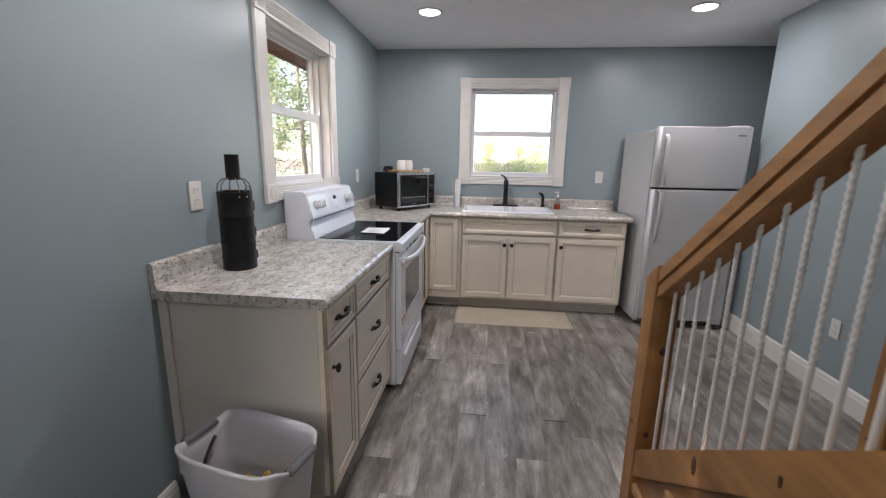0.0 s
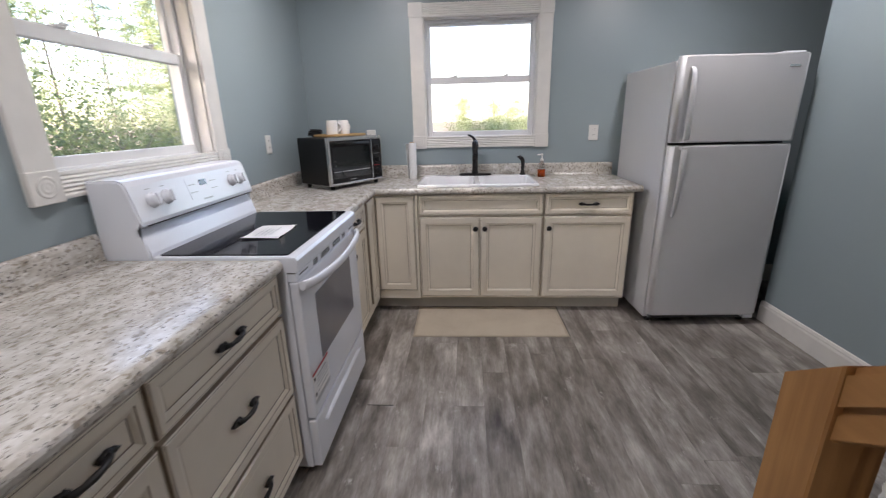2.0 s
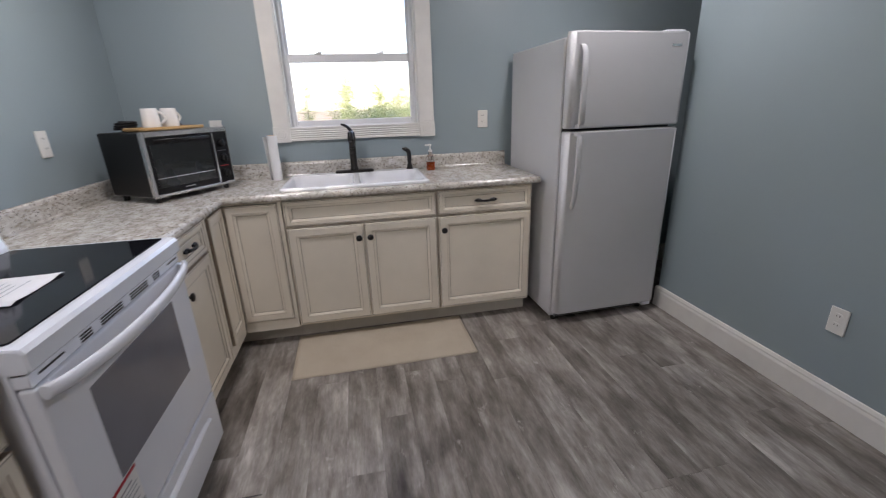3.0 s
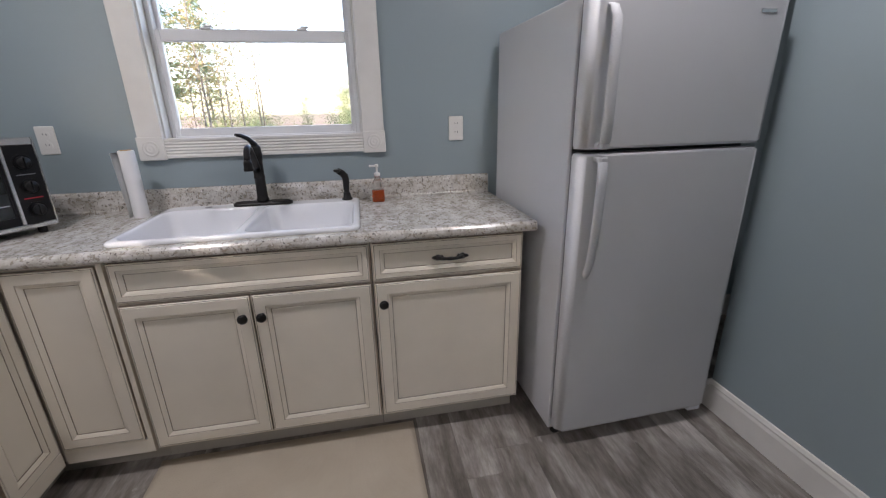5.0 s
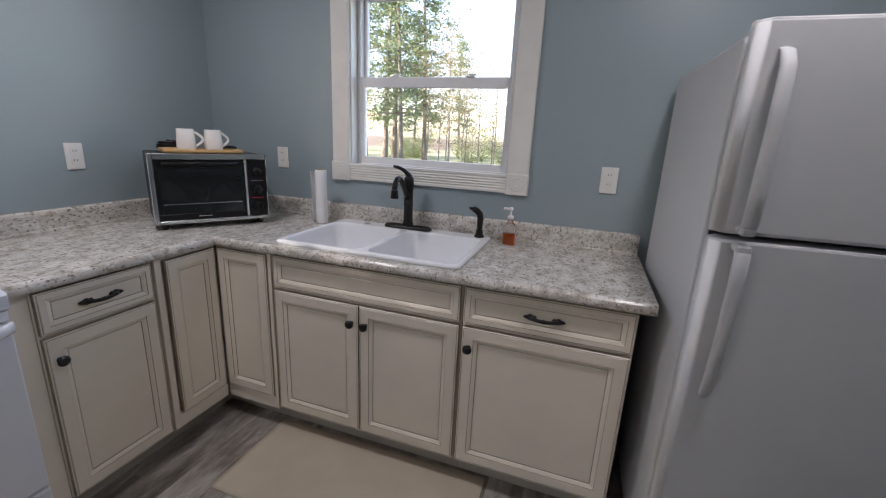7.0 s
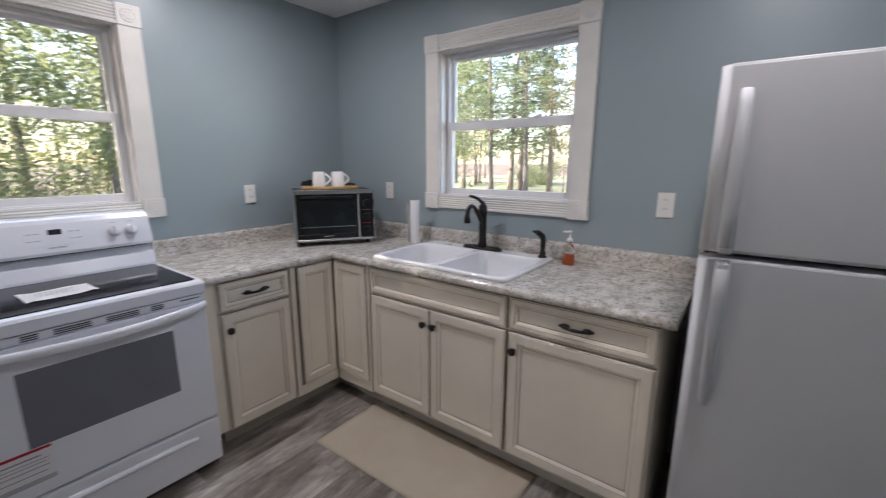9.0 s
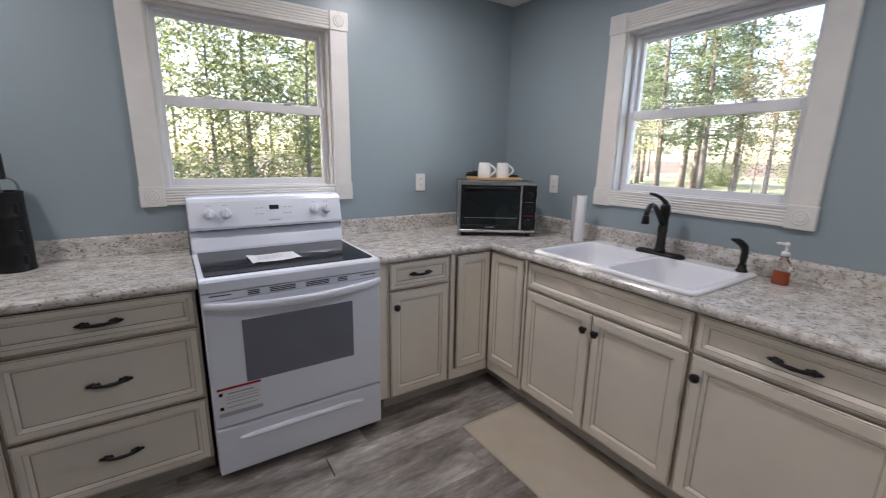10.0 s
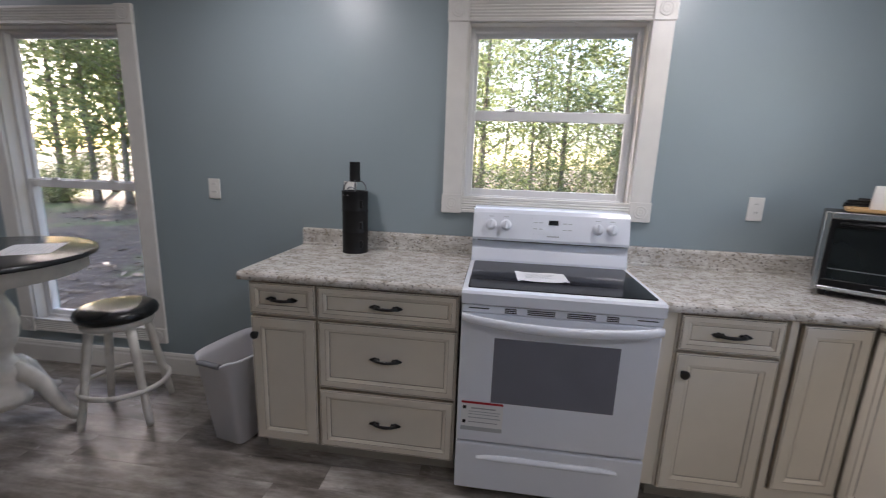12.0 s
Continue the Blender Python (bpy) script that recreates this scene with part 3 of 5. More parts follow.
LEFT = lambda y: Matrix.Translation((0, y, 0)) @ pose(0, 0, 0, 0, 0, 90)
ZD, ZR, ZW = (0.118, 0.711), (0.725, 0.867), (0.108, 0.711)
base_cabinet(Matrix.Translation((0.930, 0, 0)), 0.866, [("false_front", 0.010, 0.858, *ZR, None), ("door", 0.010, 0.428, *ZD, (0.400, 0.632)), ("door", 0.434, 0.858, *ZD, (0.464, 0.632))],
             "cream glazed sink base cabinet with two panelled doors", body_top=0.70)
base_cabinet(Matrix.Translation((1.798, 0, 0)), 0.592, [("drawer", 0.006, 0.586, *ZR, None), ("door", 0.006, 0.586, *ZD, (0.034, 0.632))], "cream glazed base cabinet with one drawer above a door")
base_cabinet(LEFT(-1.300), 0.384, [("drawer", 0.006, 0.372, *ZR, None), ("door", 0.006, 0.372, *ZW, (0.036, 0.632))], "narrow cream glazed base cabinet between stove and corner")
base_cabinet(LEFT(-2.760), 0.612, [("drawer", 0.004, 0.606, *ZR, None), ("drawer", 0.004, 0.606, 0.404, 0.711, None), ("drawer", 0.004, 0.606, 0.108, 0.390, None)], "cream glazed cabinet with three stacked drawers")
base_cabinet(LEFT(-3.070), 0.308, [("drawer", 0.004, 0.302, *ZR, None), ("door", 0.004, 0.302, *ZW, (0.030, 0.632))], "narrow cream glazed cabinet at the counter's end")
# filler strip between the stove and the narrow unit
bm = B()
box(bm, 0.02, -1.372, 0.102, DEPTH - 0.001, -1.3015, 0.874, 0.001)
tagged(new("filler_panel", finish("filler_panel", bm, "cream")), "cream filler panel beside the white stove", "panel")

bm = B()
loft(bm, [[(x, y, z) for x, y in ((0.0015, -3.072), (0.030, -3.072), (0.030, -3.078), (0.026, -3.083), (0.0015, -3.085))] for z in (0.143, 0.8745)])
tagged(new("scribe_strip", finish("scribe_strip", bm, "trim")), "white scribe strip between cabinet end and wall", "trim")

# corner unit with a two-leaf door
o = thing("corner_cabinet", Matrix.Translation((0, 0, 0)), "cream glazed corner cabinet, its folded door slightly ajar", "cabinet", "base cabinets")
bm = B()
loft(bm, [[(0.002, -0.002, z), (0.929, -0.002, z), (0.929, -DEPTH, z), (DEPTH, -DEPTH, z), (DEPTH, -0.9145, z), (0.002, -0.9145, z)] for z in (0.102, 0.875)])
part("body", bm, "side", o)
bm = B()
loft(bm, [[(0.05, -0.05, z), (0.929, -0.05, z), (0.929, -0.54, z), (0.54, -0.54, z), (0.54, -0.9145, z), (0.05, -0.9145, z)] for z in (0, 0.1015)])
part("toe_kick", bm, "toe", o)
bm = B()
for x0, x1, a, b in ((0.632, 0.929, 0.102, 0.163), (0.911, 0.929, 0.163, 0.875), (0.632, 0.911, 0.868, 0.875)):
    box(bm, x0, -DEPTH - 0.0165, a, x1, -DEPTH + 0.01, b, 0.001)
for y0, y1, a, b in ((-0.9145, -0.632, 0.102, 0.163), (-0.9145, -0.888, 0.163, 0.875), (-0.888, -0.632, 0.868, 0.875)):
    box(bm, DEPTH - 0.01, y0, a, DEPTH + 0.0165, y1, b, 0.001)
part("face_frame", bm, "cream", o)
bm = B()
front_panel(bm, 0.636, 0.168, 0.906, 0.862, DOOR_Y - 0.004, 0.040)
part("door", bm, ("cream", "glaze", "glaze_thin"), o)
bm = B()
front_panel(bm, 0.0, 0.168, 0.236, 0.862, 0.0, 0.040)
leaf = part("door", bm, ("cream", "glaze", "glaze_thin"), o)
leaf.matrix_local = Matrix.Translation((DEPTH + 0.012, -0.876, 0)) @ pose(0, 0, 0, 0, 0, 90 + 2.0)


# ---- worktops ----
def edge_profile(d):
    """Section of a post-formed top: out from the wall, rolled front nose. Pairs of (distance from wall, height)."""
    return [(0.001, 0.876), (d - 0.012, 0.876), (d - 0.004, 0.879), (d, 0.887), (d, 0.897), (d - 0.003, 0.906), (d - 0.010, 0.913), (d - 0.018, 0.9155), (d - 0.030, 0.9145), (0.001, 0.9145)]


def splash_profile():
    return [(0.001, 0.915), (0.026, 0.915), (0.0255, 0.924), (0.022, 0.930), (0.022, 0.992), (0.0185, 1.004), (0.012, 1.010), (0.001, 1.0105)]


CD = 0.648
# straight run beside the stove
top = thing("countertop", Matrix.Translation((0, -2.62, 0.876)), "beige and grey stone-look laminate countertop beside the stove", "countertop", "countertops")
bm = B()
loft(bm, [[(x, y + 2.62, z - 0.876) for x, z in edge_profile(CD)] for y in (-3.108, -2.1395)])
part("slab", bm, "counter", top)
bm = B()
loft(bm, [[(x, y + 2.62, z - 0.876) for x, z in splash_profile()] for y in (-3.108, -2.1395)])
part("backsplash", bm, "counter", top)

# corner run with a cut-out for the sink, mitred nose
SX0, SX1, SY0, SY1 = 0.925, 1.767, -0.602, -0.042
XE = 2.433
top = thing("countertop", Matrix.Translation((0.3, -0.3, 0.876)), "beige and grey stone-look laminate corner countertop holding the sink", "countertop", "countertops")
sh = Vector((-0.3, 0.3, -0.876))
bm = B()
nose = [p for p in edge_profile(CD)[1:-1]]
rings = []
for k in range(3):
    ring = []
    for d, z in nose:
        p = (XE, -d, z) if k == 0 else (d, -d, z) if k == 1 else (d, -1.3735, z)
        ring.append(Vector(p) + sh)
    rings.append(ring)
vr = [[bm.verts.new(p) for p in r] for r in rings]
for a, b in zip(vr, vr[1:]):
    for j in range(len(a) - 1):
        bm.faces.new((a[j], a[j + 1], b[j + 1], b[j]))
bm.faces.new(vr[0]), bm.faces.new(vr[2])
dt, db = CD - 0.030, CD - 0.012
cx0, cx1, cy0, cy1 = SX0 + 0.02, SX1 - 0.02, SY0 + 0.02, SY1 - 0.012
for z, d in ((0.9145, dt), (0.876, db)):
    def quad(*ps):
        bm.faces.new([bm.verts.new(Vector((x, y, z)) + sh) for x, y in ps])
    quad((0.001, -1.3735), (d, -1.3735), (d, -d), (0.001, -d))
    quad((0.001, -d), (d, -d), (cx0, -d), (cx0, -0.001), (0.001, -0.001))
    quad((cx0, -d), (cx1, -d), (cx1, cy0), (cx0, cy0))
    quad((cx0, cy1), (cx1, cy1), (cx1, -0.001), (cx0, -0.001))
    quad((cx1, -d), (XE, -d), (XE, -0.001), (cx1, -0.001))
def side(p, q):
    bm.faces.new([bm.verts.new(Vector((*a, z)) + sh) for a, z in ((p, 0.876), (q, 0.876), (q, 0.9145), (p, 0.9145))])
side((XE, -db), (XE, -0.001)), side((0.001, -1.3735), (db, -1.3735))
for a, b in (((cx0, cy0), (cx1, cy0)), ((cx1, cy0), (cx1, cy1)), ((cx1, cy1), (cx0, cy1)), ((cx0, cy1), (cx0, cy0))):
    side(a, b)
bmesh.ops.remove_doubles(bm, verts=bm.verts, dist=0.0004)
part("slab", bm, "counter", top)
bm = B()
loft(bm, [[Vector(p) + sh for p in r] for r in ([(XE - 0.008, -d, z) for d, z in splash_profile()], [(d, -d, z) for d, z in splash_profile()], [(d, -1.3735, z) for d, z in splash_profile()])])
part("backsplash", bm, "counter", top)
bm = B()
box(bm, *(Vector((0.028, -1.3745, 0.9155)) + sh), *(Vector((0.64, -1.3705, 0.9175)) + sh), 0.0005)
part("edge_strip", bm, "bamboo", top, "thin tan edge strip beside the stove")


# ---- sink ----
o = thing("kitchen_sink", Matrix.Translation(((SX0 + SX1) / 2, (SY0 + SY1) / 2, 0.915)), "white enamel double-bowl drop-in sink", "sink")
w, d = SX1 - SX0, SY1 - SY0
bm = B()
seg = 5
outer = [round_rect(0, 0, w - 2 * i, d - 2 * i, 0.035, z, seg) for i, z in ((0.002, 0.0), (0, 0.004), (0.001, 0.011), (0.006, 0.0155), (0.016, 0.017))]
loft(bm, outer, 0, False, False, True)
top_ring = [v for v in bm.verts if abs(v.co.z - 0.017) < 1e-5]
bowls = []
for bx, bw in ((-0.2055, 0.388), (0.2055, 0.388)):
    by, bd = -0.036, 0.448
    rings = [round_rect(bx, by, bw - 2 * i, bd - 2 * i, 0.05, z, seg) for i, z in ((0, 0.017), (0.003, 0.0155), (0.007, 0.008), (0.012, -0.03), (0.022, -0.165), (0.034, -0.182), (0.06, -0.190), (0.12, -0.192))]
    loft(bm, rings, 0, False, True, True)
    bowls.append((bx, by, bw, bd))
bm.edges.ensure_lookup_table()
edges = [e for e in bm.edges if e.is_boundary and all(abs(v.co.z - 0.017) < 1e-5 for v in e.verts)]
bmesh.ops.triangle_fill(bm, edges=edges, use_beauty=True)
sink_basin = part("basin", bm, "enamel", o)
for bx, by, bw, bd in bowls:
    bm = B()
    lathe(bm, [(0.044, -0.1918), (0.042, -0.1895), (0.034, -0.190), (0.03, -0.1905), (0.001, -0.1905)], 24, (bx, by, 0))
    part("drain", bm, "steel", o, "steel drain")
bm = B()
lathe(bm, [(0.016, 0), (0.016, 0.002), (0.001, 0.003)], 16, (-0.24, 0.222, 0.0165))
part("badge", bm, "ink", o)


def faucet(m):
    o = thing("faucet", m, "oil-rubbed bronze single-lever kitchen faucet on the sink deck", "faucet")
    bm = B()
    loft(bm, [round_rect(0, 0, 0.255 - 2 * i, 0.062 - 2 * i, 0.029, z, 8) for i, z in ((0, 0.0), (0, 0.008), (0.004, 0.013), (0.012, 0.016))], 0, smooth=True)
    part("base_plate", bm, "bronze", o)
    bm = B()
    lathe(bm, [(0.028, 0.014), (0.027, 0.026), (0.0235, 0.034), (0.0225, 0.07), (0.0225, 0.117), (0.0245, 0.120), (0.0245, 0.126), (0.0225, 0.129), (0.022, 0.19), (0.0245, 0.205), (0.026, 0.225), (0.0245, 0.232), (0.0235, 0.252), (0.018, 0.262), (0.001, 0.265)], 24)
    part("column", bm, "bronze", o)
    bm = B()
    pts = [(0, -0.008, 0.155), (0, -0.030, 0.182), (0, -0.055, 0.211), (0, -0.078, 0.236), (0, -0.098, 0.253), (0, -0.118, 0.261), (0, -0.137, 0.257), (0, -0.152, 0.243), (0, -0.160, 0.224), (0, -0.163, 0.208)]
    tube(bm, pts, [0.0145, 0.014, 0.0135, 0.013, 0.0128, 0.0126, 0.0125, 0.0125, 0.0125, 0.013], 14)
    e = Vector(pts[-1])
    lathe(bm, [(0.0135, 0.008), (0.0165, -0.004), (0.0175, -0.022), (0.0195, -0.030), (0.019, -0.036), (0.001, -0.036)], 18, tuple(e))
    part("spout", bm, "bronze", o)
    bm = B()
    tube(bm, [(0, 0, 0.258), (-0.004, -0.006, 0.272), (-0.018, -0.022, 0.292), (-0.038, -0.045, 0.306), (-0.055, -0.064, 0.311)], [0.015, 0.012, 0.0095, 0.0085, 0.006], 10)
    lathe(bm, [(0.012, 0.255), (0.013, 0.268), (0.008, 0.276), (0.001, 0.278)], 14)
    part("lever", bm, "bronze", o)
    return o


faucet(Matrix.Translation((1.338, -0.098, 0.9325)))
o = thing("side_sprayer", Matrix.Translation((1.712, -0.092, 0.9325)), "oil-rubbed bronze pull-out side sprayer on the sink deck", "sprayer")
bm = B()
lathe(bm, [(0.025, 0.0), (0.024, 0.006), (0.018, 0.012), (0.0165, 0.03), (0.015, 0.034), (0.001, 0.034)], 20)
part("holder", bm, "bronze", o)
bm = B()
tube(bm, [(0, 0, 0.03), (0, 0, 0.06), (0.001, 0, 0.09), (-0.003, -0.004, 0.112), (-0.016, -0.014, 0.128), (-0.031, -0.024, 0.138)], [0.0125, 0.0145, 0.0155, 0.0165, 0.0155, 0.013], 14)
lathe(bm, [(0.013, 0), (0.0165, 0.006), (0.016, 0.012), (0.001, 0.012)], 14, (-0.034, -0.027, 0.133))
part("spray_head", bm, "bronze", o)


# ---- stove ----
def stove(m):
    """Local: x along the wall 0..0.758, front faces -y, wall at y=0."""
    W = 0.758
    o = thing("electric_stove", m, "white free-standing electric stove with black glass cooktop", "stove")
    bm = B()
    box(bm, 0.001, -0.655, 0.035, W - 0.001, -0.03, 0.885, 0.003)
    part("body", bm, "white", o)
    for x in (0.05, W - 0.05):
        for y in (-0.6, -0.1):
            bm = B()
            lathe(bm, [(0.02, 0), (0.02, 0.012), (0.009, 0.014), (0.009, 0.04)], 12, (x, y, 0))
            part("levelling_foot", bm, "rubber", o)
    bm = B()
    prof = [(-0.19, 0.9235), (-0.672, 0.9235), (-0.69, 0.920), (-0.698, 0.910), (-0.698, 0.872), (-0.692, 0.866), (-0.60, 0.866), (-0.60, 0.886), (-0.19, 0.886)]
    loft(bm, [[(x, y, z) for y, z in prof] for x in (0, W)])
    bmesh.ops.bevel(bm, geom=[e for e in bm.edges if abs(e.verts[0].co.x - e.verts[1].co.x) < 1e-6], offset=0.003, segments=2, affect="EDGES")
    part("cooktop_frame", bm, "white", o)
    bm = B()
    loft(bm, [round_rect(W / 2, -0.43, 0.716 - 2 * i, 0.462 - 2 * i, 0.012, z, 4) for i, z in ((0, 0.9238), (0, 0.9262), (0.002, 0.9272))])
    cook = part("cooktop_glass", bm, "black_glass", o, "glossy black ceramic glass")
    # back guard
    bm = B()
    prof = [(-0.012, 0.90), (-0.185, 0.90), (-0.185, 0.935), (-0.168, 0.985), (-0.150, 1.018), (-0.152, 1.022), (-0.178, 1.032), (-0.180, 1.045), (-0.150, 1.165), (-0.138, 1.182), (-0.118, 1.188), (-0.012, 1.188)]
    loft(bm, [[(x, y, z) for y, z in prof] for x in (0.002, W - 0.002)])
    bmesh.ops.bevel(bm, geom=[e for e in bm.edges if abs(e.verts[0].co.x - e.verts[1].co.x) < 1e-6], offset=0.006, segments=2, affect="EDGES")
    guard = part("back_guard", bm, "white", o)
    tilt = math.atan2(0.03, 0.12)
    face = lambda x, z: Vector((x, -0.180 + (z - 1.045) * 0.25, z))
    nrm = Vector((0, -math.cos(tilt), math.sin(tilt)))
    def plate(nm, x0, z0, x1, z1, h, mat, par, lab="", lift=0.0):
        bm = B()
        vs = []
        for s in (lift, lift + h):
            vs.append([face(x, z) + nrm * s for x, z in ((x0, z0), (x1, z0), (x1, z1), (x0, z1))])
        loft(bm, vs)
        return part(nm, bm, mat, par, lab)
    panel = plate("control_panel", 0.292, 1.072, 0.498, 1.152, 0.0015, "white", guard)
    plate("clock_display", 0.372, 1.118, 0.418, 1.140, 0.002, "display", guard, "dark clock display", 0.0012)
    for x in (0.30, 0.325, 0.44, 0.465):
        for z in (1.095, 1.125):
            plate("key_label", x, z, x + 0.018, z + 0.004, 0.0004, "label_grey", guard, "", 0.0016)
    plate("badge", 0.365, 1.060, 0.425, 1.066, 0.0008, "label_grey", guard, "", 0.0003)
    for x in (0.092, 0.165, 0.605, 0.672):
        bm = B()
        c = face(x, 1.108)
        q = nrm.to_track_quat("Z", "Y").to_matrix().to_4x4()
        lathe(bm, [(0.027, 0.0005), (0.027, 0.004), (0.022, 0.007), (0.021, 0.022), (0.018, 0.025), (0.001, 0.0255)], 24)
        box(bm, -0.0055, -0.021, 0.02, 0.0055, 0.021, 0.034, 0.002)
        bmesh.ops.transform(bm, matrix=Matrix.Translation(c) @ q, verts=bm.verts)
        part("control_knob", bm, "white", guard)
        plate("knob_label", x - 0.012, 1.146, x + 0.012, 1.149, 0.0004, "label_grey", guard, "", 0.0003)
    bm = B()
    box(bm, 0.03, -0.1795, 1.0275, W - 0.03, -0.176, 1.0305)
    part("vent_slot", bm, "gap", guard)
    # vent strip under the cooktop
    bm = B()
    box(bm, 0.004, -0.686, 0.832, W - 0.004, -0.655, 0.861, 0.002)
    strip = part("vent_strip", bm, "white", o)
    # solid dark strip, the shade inside the gap put into its colour
    bm = B()
    box(bm, 0.006, -0.680, 0.8612, W - 0.006, -0.655, 0.8658)
    part("shadow_gap", bm, "gap", strip)
    for x0, x1 in ((0.03, 0.11), (0.17, 0.215), (0.255, 0.36), (0.405, 0.51), (0.55, 0.595), (0.66, 0.735)):
        for z in ((0.839, 0.8465, 0.854) if x1 - x0 < 0.2 and 0.15 < x0 < 0.6 else (0.850,)):
            bm = B()
            box(bm, x0, -0.6872, z - 0.0022, x1, -0.6856, z + 0.0022)
            part("vent_slot", bm, "gap", strip)
    # oven door
    bm = B()
    box(bm, 0.003, -0.690, 0.268, W - 0.003, -0.657, 0.829, 0.006, 0, 2)
    door = part("oven_door", bm, "white", o)
    bm = B()
    box(bm, 0.137, -0.6915, 0.453, 0.615, -0.688, 0.733, 0.001)
    part("door_window", bm, "oven_glass", door, "grey tinted oven window")
    bm = B()
    n = 18
    rings = []
    for k in range(n + 1):
        u = k / n
        x = 0.006 + (W - 0.012) * u
        bow = 1 - (2 * u - 1) ** 2
        y, z = -0.702 - 0.034 * bow ** 0.6, 0.817 - 0.020 * bow
        rings.append([(x, y + 0.011 * math.cos(a), z + (0.017 + 0.003 * bow) * math.sin(a)) for a in [2 * math.pi * j / 14 for j in range(14)]])
    loft(bm, rings, 0, smooth=True)
    for x in (0.012, W - 0.038):
        box(bm, x, -0.70, 0.805, x + 0.026, -0.688, 0.829, 0.003)
    part("handle", bm, "white", door, "white bowed oven handle")
    bm = B()
    box(bm, 0.020, -0.6914, 0.318, 0.190, -0.6898, 0.440)
    st = part("sticker", bm, "paper", door, "white warning sticker with a red bar")
    for nm, x0, x1, z0, z1, mat in (("red_bar", 0.020, 0.190, 0.440, 0.450, "red"), ("grey_bar", 0.020, 0.190, 0.318, 0.336, "label_grey"), ("symbol", 0.026, 0.040, 0.415, 0.429, "black"), ("symbol", 0.026, 0.040, 0.350, 0.364, "black"),
                                    ("text_bar", 0.06, 0.16, 0.418, 0.423, "ink"), ("text_bar", 0.05, 0.18, 0.404, 0.407, "label_grey"), ("text_bar", 0.05, 0.175, 0.392, 0.395, "label_grey"), ("text_bar", 0.05, 0.18, 0.376, 0.380, "label_grey"), ("text_bar", 0.05, 0.17, 0.356, 0.359, "ink")):
        bm = B()
        box(bm, x0, -0.6919 - (0.0002 if nm != "red_bar" else 0), z0, x1, -0.6912, z1)
        part(nm, bm, mat, st)
    # storage drawer with a scooped grip
    bm = B()
    box(bm, 0.003, -0.690, 0.040, W - 0.003, -0.657, 0.257, 0.006, 0, 2)
    dr = part("storage_drawer", bm, "white", o)
    bm = B()
    rings = []
    for k in range(15):
        u = k / 14
        x = 0.09 + 0.565 * u
        s = 0.35 + 0.65 * min(1, min(u, 1 - u) * 9)
        rings.append([(x, y, 0.197 + z * s) for y, z in ((-0.689, 0.016), (-0.694, 0.014), (-0.702, 0.004), (-0.703, -0.003), (-0.699, -0.009), (-0.689, -0.014))])
    loft(bm, rings, 0, smooth=True)
    part("grip", bm, "white", dr)
    return o


stove(LEFT(-2.136))
# leaflet on the cooktop
o = thing("paper_leaflet", Matrix.Translation((0.458, -1.813, 0.9282)) @ pose(0, 0, 0, 0, 0, 93), "folded white paper leaflet lying on the black cooktop", "paper")
bm = B()
rows_ = []
for j in range(5):
    zz = [0.0008 + 0.005 * max(0.0, math.sin(i * 0.9 + j * 0.4)) * (1 if i in (0, 1, 9, 10) else 0.35) for i in range(11)]
    y = -0.075 + 0.15 * j / 4
    rows_.append([(-0.108 + 0.216 * i / 10, y, zz[i] + 0.001) for i in range(11)] + [(-0.108 + 0.216 * i / 10, y, zz[i]) for i in range(10, -1, -1)])
loft(bm, rows_, 0, smooth=False)
part("sheet", bm, "paper", o)
for k in range(4):
    bm = B()
    box(bm, -0.07, 0.03 - 0.018 * k, 0.0042, 0.06 - 0.015 * (k % 3), 0.033 - 0.018 * k, 0.0045)
    part("text_bar", bm, "label_grey", o)


